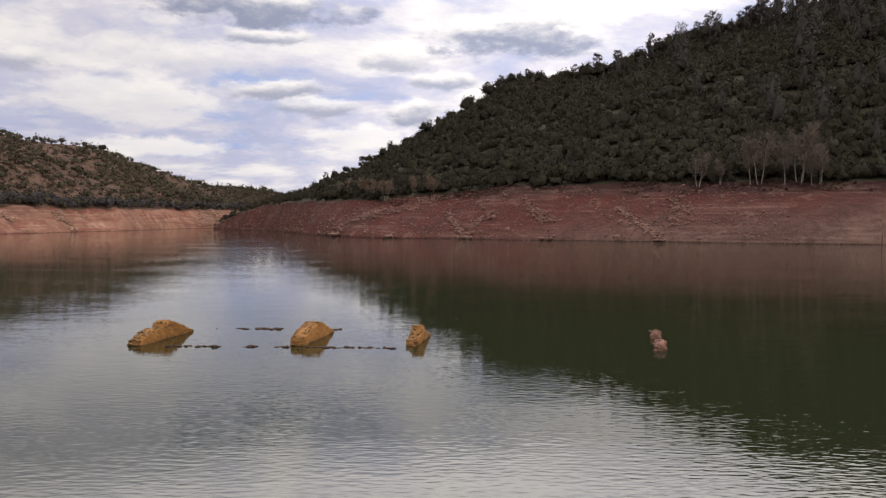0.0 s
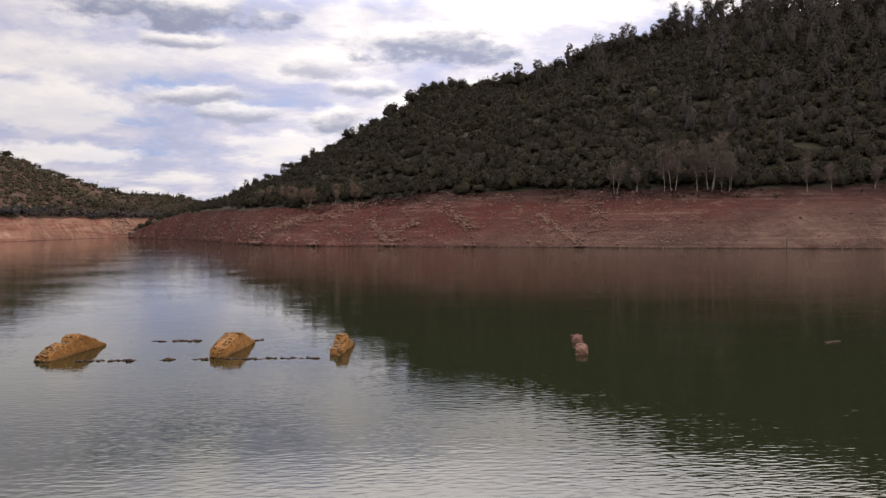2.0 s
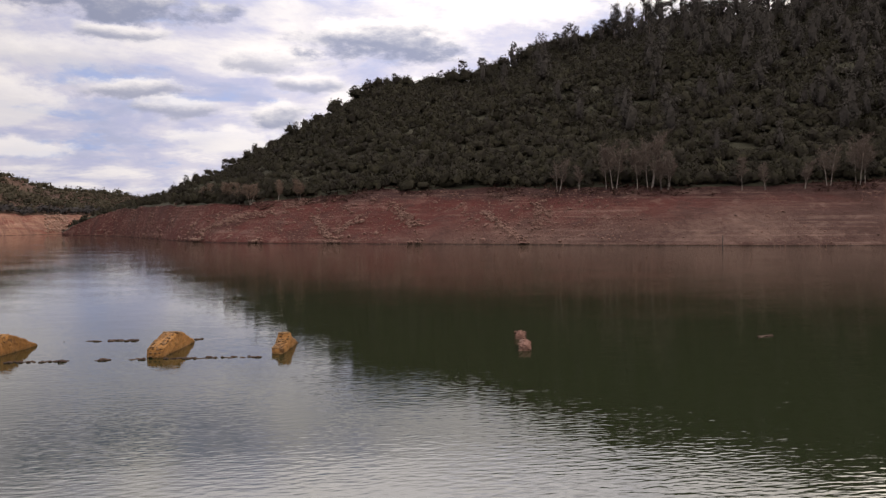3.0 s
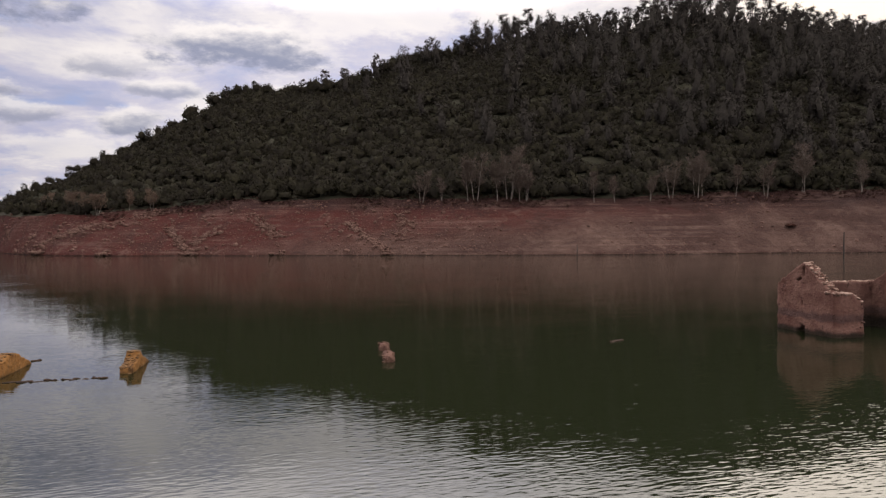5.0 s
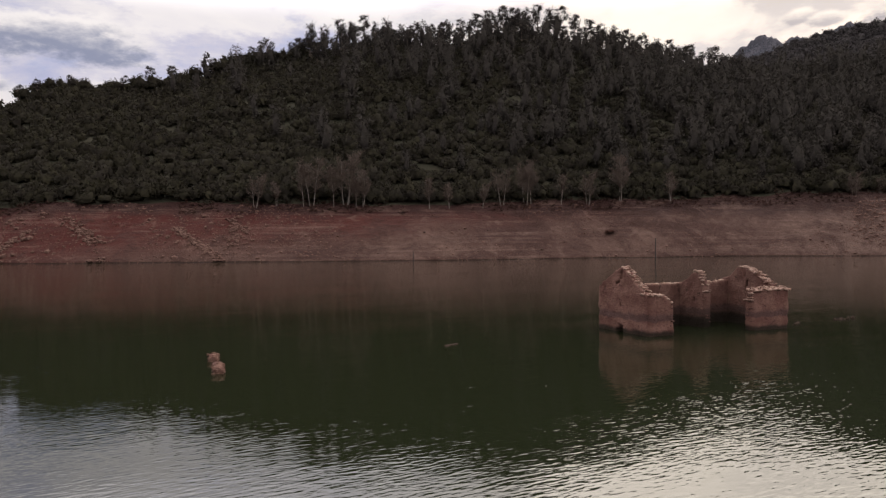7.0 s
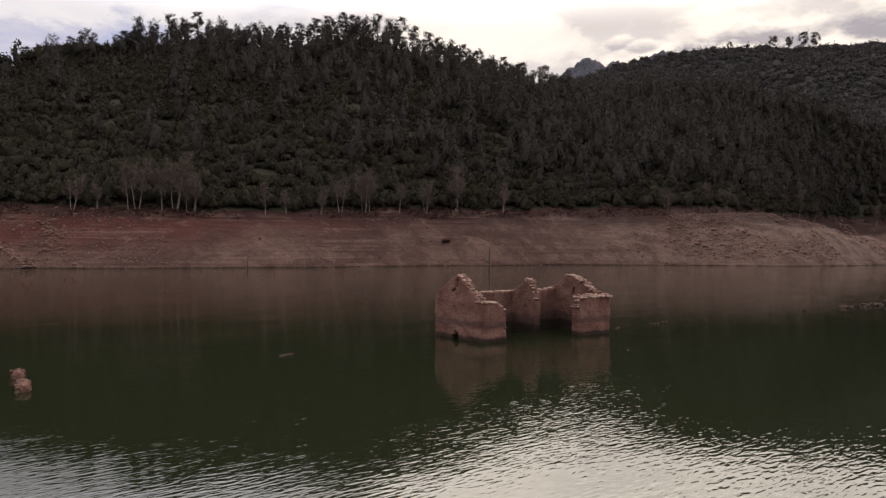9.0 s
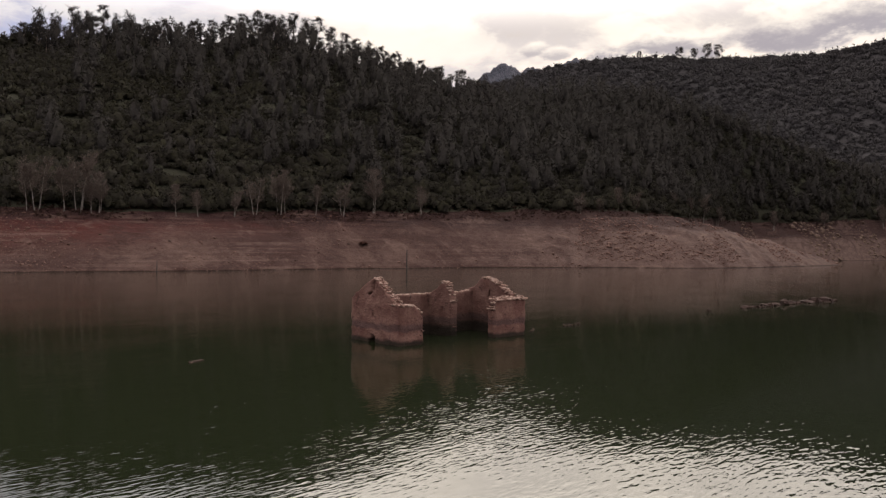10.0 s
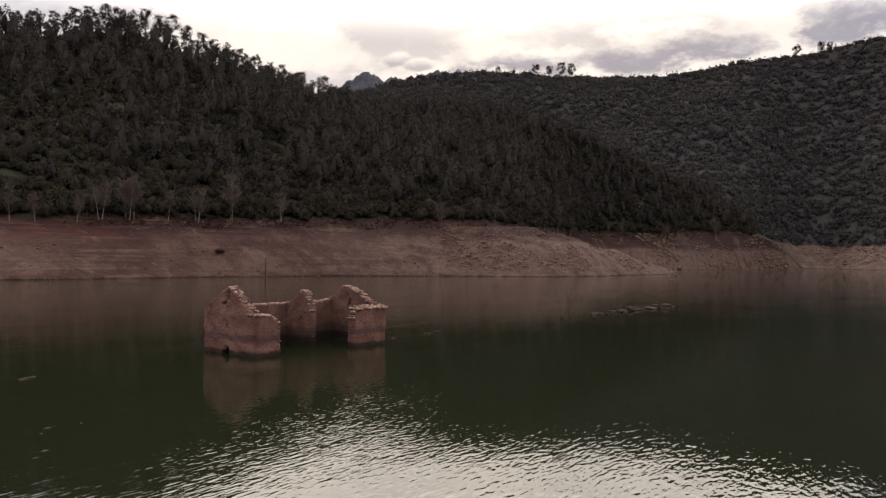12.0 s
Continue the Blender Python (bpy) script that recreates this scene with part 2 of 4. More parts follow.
TRUNK = bark("pine_bark", (0.10, 0.075, 0.06), (0.17, 0.13, 0.10))
PALE_BARK = bark("pale_bark", (0.10, 0.083, 0.068), (0.18, 0.155, 0.13))
TAN = bark("withered_leaves", (0.075, 0.048, 0.032), (0.12, 0.074, 0.048))
TWIG = bark("bare_twigs", (0.052, 0.035, 0.025), (0.078, 0.052, 0.037))

# water: dark green depth under a rippled mirror, calm slicks between breezes
WATER, nn, shader, place = material("lake_water")
pos = place.outputs["Position"]
shader.inputs["Base Color"].default_value = (0.0086, 0.0113, 0.0048, 1)
shader.inputs["Roughness"].default_value = 0.012
shader.inputs["IOR"].default_value = 1.34
wave_a = nn.noise(nn.mapping(pos, (0.5, 1.35, 1), (0, 0, 16)), 6.2, 1, 0.35, 0.3)
wave_b = nn.noise(nn.mapping(pos, (0.55, 1.35, 1), (0, 0, -30)), 3.9, 1, 0.4, 0.3)
wave_c = nn.noise(nn.mapping(pos, (0.8, 1.2, 1), (0, 0, 40)), 0.45, 2, 0.5, 0.3)
gusts = nn.add("ShaderNodeSeparateXYZ")
nn.put(gusts.inputs[0], pos)
breeze = nn.ramp(nn.noise(nn.mapping(pos, (1.0, 1.7, 1), (0, 0, 15)), 0.07, 4, 0.6), 0.38, 0.64, 0.45, 1.0)
wave_d = nn.noise(nn.mapping(pos, (0.6, 1.3, 1), (0, 0, 8)), 1.3, 1, 0.4, 0.3)
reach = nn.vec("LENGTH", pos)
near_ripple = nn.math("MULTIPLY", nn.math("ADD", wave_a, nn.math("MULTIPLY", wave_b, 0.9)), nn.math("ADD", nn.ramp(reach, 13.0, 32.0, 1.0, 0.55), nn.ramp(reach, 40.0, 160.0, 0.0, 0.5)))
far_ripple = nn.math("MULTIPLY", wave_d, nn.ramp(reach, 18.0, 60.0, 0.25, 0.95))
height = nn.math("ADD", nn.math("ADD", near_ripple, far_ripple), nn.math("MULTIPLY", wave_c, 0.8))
# the wind freshens towards the sunny end of the lake
breeze = nn.math("MULTIPLY", breeze, nn.ramp(gusts.outputs[0], 7.0, 20.0, 0.85, 1.75))
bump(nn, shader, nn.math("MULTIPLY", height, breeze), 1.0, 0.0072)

# ---- helpers for the land ----


def hash2(ix, iy, seed):
    h = (ix * 374761393 + iy * 668265263 + seed * 1274126177) & 0xFFFFFFFF
    h = ((h ^ (h >> 13)) * 1274126177) & 0xFFFFFFFF
    return ((h ^ (h >> 16)) & 0xFFFF) / 65535.0


def value_noise(x, y, seed=0):
    ix, iy = np.floor(x).astype(np.int64), np.floor(y).astype(np.int64)
    fx, fy = x - ix, y - iy
    fx, fy = fx * fx * (3 - 2 * fx), fy * fy * (3 - 2 * fy)
    a, b = hash2(ix, iy, seed), hash2(ix + 1, iy, seed)
    c, d = hash2(ix, iy + 1, seed), hash2(ix + 1, iy + 1, seed)
    return (a * (1 - fx) + b * fx) * (1 - fy) + (c * (1 - fx) + d * fx) * fy - 0.5


def fbm(x, y, scale, octaves=4, seed=0):
    total, amp = 0.0, 1.0
    for k in range(octaves):
        total = total + amp * value_noise(x / scale, y / scale, seed + k)
        scale, amp = scale / 2.03, amp * 0.5
    return total


def resample(rail, count):
    """A smooth line through the points of a rail, at even steps of its length."""
    p = np.array(rail, float)
    p = np.vstack([2 * p[0] - p[1], p, 2 * p[-1] - p[-2]])
    out = []
    for u in np.linspace(0, len(rail) - 1 - 1e-6, count):
        k, f = int(u), u - int(u)
        a, b, c, d = p[k:k + 4]
        out.append(b + 0.5 * f * (c - a + f * (2 * a - 5 * b + 4 * c - d + f * (3 * (b - c) + d - a))))
    return np.array(out)


def loft(rails, nu, steps):
    """Land spanned between rails: an array of nu x rows x 3."""
    lines = [resample(r, nu) for r in rails]
    rows = []
    for (a, b), k in zip(zip(lines, lines[1:]), steps):
        for f in np.arange(k) / k:
            rows.append(a + (b - a) * f)
    rows.append(lines[-1])
    return np.stack(rows, 1)


def link_mesh(name, verts, faces, mat, parent=None, smooth=False, normals=None):
    """One mesh object from arrays: faces all of one size."""
    faces = np.asarray(faces, np.int32)
    me = bpy.data.meshes.new(name)
    me.vertices.add(len(verts))
    me.vertices.foreach_set("co", np.asarray(verts, np.float32).ravel())
    size = faces.shape[1]
    me.loops.add(faces.size)
    me.loops.foreach_set("vertex_index", faces.ravel())
    me.polygons.add(len(faces))
    me.polygons.foreach_set("loop_start", np.arange(0, faces.size, size, dtype=np.int32))
    me.polygons.foreach_set("loop_total", np.full(len(faces), size, np.int32))
    me.update(calc_edges=True)
    me.polygons.foreach_set("use_smooth", np.full(len(faces), smooth))
    if normals is not None:
        me.polygons.foreach_set("use_smooth", np.full(len(faces), True))
        me.normals_split_custom_set_from_vertices(normals)
    me.materials.append(mat)
    ob = new(name, me)
    if parent is not None:
        ob.parent = parent
    return ob


def grid_mesh(name, grid, mat, parent=None):
    nu, nv = grid.shape[:2]
    i = np.arange(nu * nv).reshape(nu, nv)
    faces = np.stack([i[:-1, :-1], i[1:, :-1], i[1:, 1:], i[:-1, 1:]], -1).reshape(-1, 4)
    return link_mesh(name, grid.reshape(-1, 3), faces, mat, parent, True)


def part(name, bm, mat, parent=None, label=""):
    me = bpy.data.meshes.new(name)
    bm.to_mesh(me)
    bm.free()
    me.materials.append(mat)
    ob = new(name, me)
    if parent is not None:
        ob.parent = parent
    return tagged(ob, label)

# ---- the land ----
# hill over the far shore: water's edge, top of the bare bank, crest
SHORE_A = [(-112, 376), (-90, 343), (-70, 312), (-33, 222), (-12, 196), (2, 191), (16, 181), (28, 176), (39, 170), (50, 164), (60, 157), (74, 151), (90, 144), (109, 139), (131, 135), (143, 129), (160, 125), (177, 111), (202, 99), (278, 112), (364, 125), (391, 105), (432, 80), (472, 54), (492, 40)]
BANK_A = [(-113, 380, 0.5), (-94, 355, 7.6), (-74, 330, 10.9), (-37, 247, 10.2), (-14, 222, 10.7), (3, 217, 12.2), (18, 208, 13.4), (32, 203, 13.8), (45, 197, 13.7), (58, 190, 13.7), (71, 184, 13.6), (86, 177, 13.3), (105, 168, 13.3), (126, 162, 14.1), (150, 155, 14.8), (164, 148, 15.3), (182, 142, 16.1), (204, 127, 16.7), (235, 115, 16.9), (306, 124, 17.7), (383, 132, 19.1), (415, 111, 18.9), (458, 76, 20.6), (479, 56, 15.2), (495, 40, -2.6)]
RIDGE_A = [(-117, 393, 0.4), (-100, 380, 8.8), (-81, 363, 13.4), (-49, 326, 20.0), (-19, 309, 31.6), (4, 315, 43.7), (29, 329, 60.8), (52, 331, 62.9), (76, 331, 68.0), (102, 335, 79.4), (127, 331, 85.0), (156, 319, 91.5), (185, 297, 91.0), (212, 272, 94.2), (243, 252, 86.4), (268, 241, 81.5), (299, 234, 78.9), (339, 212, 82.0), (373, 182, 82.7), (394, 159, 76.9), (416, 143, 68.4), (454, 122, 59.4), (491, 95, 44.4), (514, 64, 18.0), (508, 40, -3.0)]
SHORE_B = [(355, 308), (380, 276), (403, 242), (417, 194), (413, 150), (411, 110), (447, 87), (495, 70), (555, 50), (572, 31), (556, 9), (557, -59), (505, -126)]
BANK_B = [(377, 328, 19.0), (405, 294, 20.7), (429, 258, 20.7), (444, 207, 20.4), (442, 161, 18.9), (435, 116, 18.4), (466, 91, 21.2), (515, 72, 19.5), (588, 52, 16.0), (604, 33, 16.0), (584, 10, 15.5), (587, -62, 25.6), (534, -133, 26.1)]
RIDGE_B = [(604, 525, 169.2), (647, 470, 175.0), (686, 412, 194.1), (725, 338, 195.6), (742, 270, 188.8), (753, 202, 182.2), (756, 147, 184.2), (763, 107, 189.9), (767, 71, 192.7), (769, 40, 194.1), (770, 0, 199.8), (756, -79, 203.0), (718, -179, 197.8)]
SHORE_C = [(-177, 183), (-163, 209), (-150, 231), (-143, 248), (-138, 272), (-137, 295), (-131, 308), (-131, 341), (-129, 373), (-121, 397), (-111, 415), (-97, 439), (-74, 464)]
BANK_C = [(-189, 196, 8.3), (-174, 222, 8.4), (-159, 245, 8.6), (-152, 263, 8.7), (-146, 287, 8.7), (-145, 310, 8.6), (-138, 324, 8.7), (-137, 357, 9.0), (-134, 390, 9.2), (-126, 413, 9.3), (-116, 432, 9.4), (-101, 456, 9.6), (-76, 481, 9.8)]
RIDGE_C = [(-278, 288, 55.5), (-252, 323, 51.0), (-229, 352, 46.9), (-215, 372, 44.9), (-200, 392, 43.5), (-190, 408, 43.2), (-182, 428, 40.8), (-172, 448, 35.2), (-163, 473, 29.9), (-152, 497, 25.0), (-140, 522, 22.4), (-121, 547, 21.6), (-91, 573, 19.2)]


def lowered(rail, back, z):
    """The rail moved away from the lake by `back` metres, at height z."""
    out = []
    for p in rail:
        r = math.hypot(p[0], p[1])
        out.append((p[0] * (r + back) / r, p[1] * (r + back) / r, z if not callable(z) else z(p)))
    return out


def hill_rails(shore, bank, ridge, bulge=0.0):
    foot = lowered(shore, -7, -2.5)
    edge = [(x, y, 0.0) for x, y in shore]
    step = lowered(shore, 0.5, 0.45)
    mid = [((a[0] * 0.55 + b[0] * 0.45), (a[1] * 0.55 + b[1] * 0.45), a[2] + (b[2] - a[2]) * (0.45 + bulge)) for a, b in zip(bank, ridge)]
    back = lowered(ridge, 60, lambda p: p[2] * 0.86)
    rear = lowered(ridge, 260, -4.0)
    return [foot, edge, step, bank, mid, ridge, back, rear]


def hill(name, shore, bank, ridge, nu, steps, clay, soil, label, rough, bulge=0.0, seed=1, hollow=None, ribs=0.0):
    """A hill as one thing: bare bank below, wooded or rocky slope above."""
    g = loft(hill_rails(shore, bank, ridge, bulge), nu, steps)
    x, y, z = g[..., 0], g[..., 1], g[..., 2]
    cut = sum(steps[:3])
    rows = np.arange(g.shape[1])
    slope = np.clip((rows - cut) / steps[3], 0, 1)[None, :]
    bare = np.clip((rows - sum(steps[:2])) / 6.0, 0, 1)[None, :]
    ridge_fade = np.clip((sum(steps[:5]) - rows) / 6.0, 0.25, 1)[None, :]
    dz = fbm(x, y, 9.0, 4, seed) * 1.1 * bare * (1 - slope) + fbm(x, y, 45.0, 4, seed + 9) * rough * slope * ridge_fade
    terrace = np.abs(((z * 1.3 + fbm(x, y, 30, 2, seed + 4) * 1.5) % 1.0) - 0.5) * 0.35 * bare * (1 - slope)
    edge = fbm(x, y, 11.0, 3, seed + 5) * 0.14 * np.clip((rows - steps[0]) / 2, 0, 1)[None, :] * (1 - slope)
    g[..., 2] = z + dz + terrace + edge
    if ribs:
        g[..., 2] += ribs * (np.abs(fbm(x + 0.6 * y, y - 0.4 * x, 16.0, 4, seed + 70)) * -2.0 + 0.5) * bare * np.clip((sum(steps[:3]) + 2 - rows) / 5.0, 0, 1)[None, :]
    if hollow:
        r = np.hypot((x - hollow[0]) * 0.5 + (y - hollow[1]) * 0.5, (x - hollow[0]) * -0.9 + (y - hollow[1]) * 0.9)
        g[..., 2] -= hollow[2] * np.exp(-(r / 1.6) ** 4)
    thing = tagged(new(name), label, "hillside", kind="structure")
    grid_mesh("bank", g[:, :cut + 1], clay, thing)
    grid_mesh("slope", g[:, cut:], soil, thing)
    return g, cut


STEPS = (3, 2, 26, 26, 22, 8, 6)
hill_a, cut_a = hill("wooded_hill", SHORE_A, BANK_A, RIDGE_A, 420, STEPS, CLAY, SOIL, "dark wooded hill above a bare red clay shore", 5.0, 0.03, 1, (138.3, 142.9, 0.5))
hill_b, cut_b = hill("far_hill", SHORE_B, BANK_B, RIDGE_B, 200, STEPS, CLAY_PALE, HAZED_SOIL, "long dark wooded mountainside closing the lake's far end", 16.0, 0.0, 21, None, 2.5)
hill_c, cut_c = hill("rocky_hill", SHORE_C, BANK_C, RIDGE_C, 220, STEPS, CLAY_FAR, SCRUB_SOIL, "rocky scrub-covered hill above an orange clay shore", 7.0, 0.05, 41, None, 3.0)

# bare headland that runs out into the lake
HEAD_FRONT = [(172, 122, -3.0), (184, 106, -1.8), (198, 84, -1.5), (215, 75, -1.5), (240, 70, -1.5), (266, 67, -1.5), (290, 65, -1.2), (302, 67, -1.5)]
HEAD_CREST = [(186, 134, 5.0), (204, 121, 13.0), (222, 103, 15.3), (233, 92, 13.0), (252, 85, 9.6), (271, 80, 6.4), (287, 74, 2.6), (300, 69, -1.0)]
HEAD_BACK = [(215, 170, 8.0), (240, 150, 8.0), (262, 128, 5.0), (275, 112, 1.0), (283, 102, -1.5), (291, 92, -1.5), (300, 82, -1.5), (305, 71, -1.5)]
head = loft([HEAD_FRONT, HEAD_CREST, HEAD_BACK], 260, (30, 20))
hx, hy = head[..., 0], head[..., 1]
head[..., 2] += np.sin(np.clip(np.arange(51) / 30, 0, 1) * math.pi)[None, :] * 1.6 + fbm(hx, hy, 9.0, 5, 77) * 1.3 - np.abs(fbm(hx + 0.5 * hy, hy, 7.0, 4, 78)) * 1.6 * np.clip((np.arange(51) - 4) / 8.0, 0, 1)[None, :]
headland = grid_mesh("headland", head, CLAY)
tagged(headland, "bare clay headland sloping down into the lake", "shore", kind="structure")

# distant crag beyond the wooded crest
CREST = [(1030 * math.sin(radians(a)), 1030 * math.cos(radians(a)), EYE + 1030 * math.tan(radians(e))) for a, e in
         ((51.0, 11.0), (52.2, 12.2), (53.2, 12.85), (53.9, 13.15), (54.5, 13.4), (55.1, 13.15), (55.6, 13.15), (56.2, 13.45), (56.8, 13.5), (57.8, 13.45), (59.5, 13.4), (61.5, 13.2), (64.0, 12.5))]
crag = loft([[(x * 0.93, y * 0.93, z - 90) for x, y, z in CREST], CREST, [(x * 1.15, y * 1.15, z - 160) for x, y, z in CREST]], 220, (24, 10))
fade = np.concatenate([np.linspace(0, 1, 24), np.ones(11)])[None, :]
crag[..., 2] += (fbm(crag[..., 0], crag[..., 1], 17, 5, 5) * 17 - np.abs(fbm(crag[..., 0], crag[..., 1], 30, 3, 15)) * 8 + 2) * fade
tagged(grid_mesh("crag", crag, CRAG), "bare grey rocky mountain top far behind the woods", "mountain", kind="structure")

# the bank that the viewer stands on, low behind the view
NEAR_EDGE = [(-230, 60, -2), (-60, -8, -2), (-14, 1, -2), (-3, 8, -2), (4, 8, -2), (9, 0, -2), (16, -12, -2), (70, -30, -2), (330, -90, -2), (620, -260, -2)]
NEAR_TOP = [(-250, 30, 14), (-70, -40, 9), (-16, -10, 4.2), (-3, -2, 3.5), (2.5, -1.5, 3.5), (10, -9, 4), (24, -24, 6), (80, -60, 12), (360, -150, 22), (650, -340, 30)]
near = loft([NEAR_EDGE, NEAR_TOP, [(x * 1.5, y - 160, 30) for x, y, z in NEAR_TOP]], 120, (14, 8))
near[..., 2] += fbm(near[..., 0], near[..., 1], 8.0, 4, 61) * 0.5
tagged(grid_mesh("near_bank", near, CLAY), "bare clay bank on the viewer's side of the lake", "shore", kind="structure")

# lake, and the ground that lies under and around it to the horizon
bm = bmesh.new()
bmesh.ops.create_grid(bm, x_segments=2, y_segments=2, size=1400)
tagged(part("water", bm, WATER), "dark green lake surface with small wind ripples", "lake", kind="structure")
bm = bmesh.new()
bmesh.ops.create_grid(bm, x_segments=8, y_segments=8, size=4000)
bmesh.ops.translate(bm, verts=bm.verts, vec=(0, 0, -6))
tagged(part("ground", bm, SOIL), "dark earth ground under and around the lake", "ground", kind="structure")

# ---- woods ----
rng = np.random.default_rng(7)


def leaves(centres, outward, size, tilt=0.42):
    """One small face a leaf clump, facing roughly outward."""
    k = len(centres)
    nrm = outward + rng.normal(0, tilt, (k, 3))
    nrm /= np.linalg.norm(nrm, axis=1)[:, None] + 1e-9
    side = np.cross(nrm, rng.normal(0, 1, (k, 3)))
    side /= np.linalg.norm(side, axis=1)[:, None] + 1e-9
    up = np.cross(nrm, side)
    s = (size * rng.uniform(0.6, 1.35, k))[:, None]
    a, b = side * s, up * s * rng.uniform(0.5, 1.0, (k, 1))
    return np.stack([centres - a - b * 0.5, centres + a - b * 0.5, centres + a * rng.uniform(-0.4, 0.4, (k, 1)) + b], 1).reshape(-1, 3)


def ball(level):
    """Points and faces of an even sphere."""
    bm = bmesh.new()
    bmesh.ops.create_icosphere(bm, subdivisions=level, radius=1.0)
    v, f = np.array([v.co[:] for v in bm.verts]), np.array([[x.index for x in f.verts] for f in bm.faces])
    bm.free()
    return v, f


def round_crown(quads, size, width=1.0, tall=1.0, lumps=7, base=0.25, level=1, column=False):
    """A lumpy evergreen crown about 2 units wide, standing on the origin: a dense inside and loose leaf sprays over it."""
    lump = rng.normal(0, 1, (lumps, 3))
    lump /= np.linalg.norm(lump, axis=1)[:, None]
    lump[:, 2] = np.abs(lump[:, 2]) * 1.1 - 0.25
    centre = lump * rng.uniform(0.3, 0.8, (lumps, 1))
    radius = rng.uniform(0.24, 0.58, lumps)
    if column:
        h = np.linspace(-0.45, 1.55, lumps)
        slim = 0.42 - 0.14 * np.abs(h - 0.25)
        centre = np.stack([rng.normal(0, 0.17, lumps), rng.normal(0, 0.17, lumps), h], 1)
        radius = slim * rng.uniform(0.85, 1.3, lumps)
    pick = rng.integers(0, lumps, quads)
    d = rng.normal(0, 1, (quads, 3))
    d[:, 2] = np.abs(d[:, 2]) * 0.9 - 0.3
    d /= np.linalg.norm(d, axis=1)[:, None]
    p = centre[pick] + d * radius[pick][:, None] * (0.80 + 0.55 * rng.random((quads, 1)) ** 1.7)
    v = leaves(p, d, size, 0.55)
    soft = np.repeat(d + rng.normal(0, 0.18, d.shape) + 0.35 * p / (np.linalg.norm(p, axis=1)[:, None] + 0.1), 3, 0)
    # the inside: a sphere swelled out to the lumps
    way, faces = ball(max(level, 1))
    mid = np.array([0, 0, 0.55 if column else 0.1])
    stretch = np.array([0.5, 0.5, 1.25]) if column else np.ones(3)
    way = way * stretch
    reach = np.zeros(len(way))
    for r in np.linspace(0.05, 1.25, 40):
        inside = (np.linalg.norm((mid + way * r)[:, None] - centre[None], axis=2) < radius[None] * (0.6 if column else 0.70)).any(1)
        reach = np.where(inside, r, reach)
    core = mid + way * np.maximum(reach, 0.2)[:, None] * (1.0 if level else 0.3)
    verts = np.concatenate([core, v])
    normals = np.concatenate([way / np.linalg.norm(way, axis=1)[:, None], soft])
    # shading normals are bent upward, which evens light and shade over the crown
    normals = normals * 0.56 / (np.linalg.norm(normals, axis=1)[:, None] + 1e-9) + np.array([0, 0, 0.44])
    normals /= np.linalg.norm(normals, axis=1)[:, None] + 1e-9
    faces = np.concatenate([faces, np.arange(len(v)).reshape(-1, 3) + len(core)])
    verts[:, :2] *= width
    verts[:, 2] = (verts[:, 2] + 0.55) * tall + base
    return verts, normals, faces


def pine_crown(quads, size, clumps=9, spread=0.25, low=0.4):
    """A rounded, open pine crown of needle tufts for a tree of height 1 unit."""
    d = rng.normal(0, 1, (clumps, 3))
    d *= (rng.uniform(0.25, 1.0, clumps) ** 0.5 / np.linalg.norm(d, axis=1))[:, None]
    half = (1.0 - low) / 2
    c = d * np.array([spread, spread, half]) * 0.85
    c[:, :2] *= (1.0 - 0.25 * np.clip(-c[:, 2:] / half, 0, 1))
    c[:, 2] += low + half
    pick = rng.integers(0, clumps, quads)
    e = rng.normal(0, 1, (quads, 3))
    e /= np.linalg.norm(e, axis=1)[:, None]
    tuft = rng.uniform(0.7, 1.25, clumps)[pick][:, None]
    p = c[pick] + e * np.array([0.085, 0.085, 0.068]) * tuft * rng.uniform(0.2, 1.0, (quads, 1))
    return leaves(p, e, size, 0.8)


def wooded(p):
    """Leaves out the bare spur at the end of the wooded hill."""
    return p[np.degrees(np.arctan2(p[:, 0], p[:, 1])) < 82.3]


def scatter(grid, count, rows, gap=0.0):
    """Random places on a stretch of land, evenly by area, with the land's height."""
    g = grid[:, rows[0]:rows[1] + 1]
    a = np.linalg.norm(np.cross(g[1:, :-1] - g[:-1, :-1], g[:-1, 1:] - g[:-1, :-1]), axis=2)
    steps = (np.arange(count) + rng.uniform(0, 1, count)) / count
    pick = np.searchsorted(np.cumsum(a.ravel()) / a.sum(), steps).clip(0, a.size - 1)
    i, j = np.unravel_index(pick, a.shape)
    u, w = rng.random((2, count, 1))
    p = (g[i, j] * (1 - u) + g[i + 1, j] * u) * (1 - w) + (g[i, j + 1] * (1 - u) + g[i + 1, j + 1] * u) * w
    return p


def plant(name, places, crowns, heights, mat, label, category, sink=0.15):
    """Many crowns in one mesh."""
    pieces, facing, faces, base = [], [], [], 0
    which = rng.integers(0, len(crowns), len(places))
    turn = rng.uniform(0, 6.283, len(places))
    for p, k, a, h in zip(places, which, turn, heights):
        c, s = math.cos(a) * h, math.sin(a) * h
        v, nv, fv = crowns[k]
        pieces.append(np.stack([v[:, 0] * c - v[:, 1] * s + p[0], v[:, 0] * s + v[:, 1] * c + p[1], (v[:, 2] - sink) * h + p[2]], 1))
        facing.append(np.stack([(nv[:, 0] * c - nv[:, 1] * s) / h, (nv[:, 0] * s + nv[:, 1] * c) / h, nv[:, 2]], 1))
        faces.append(fv + base)
        base += len(v)
    ob = link_mesh(name, np.concatenate(pieces), np.concatenate(faces), mat, normals=np.concatenate(facing).astype(np.float32))
    return tagged(ob, label, category, kind="stuff")


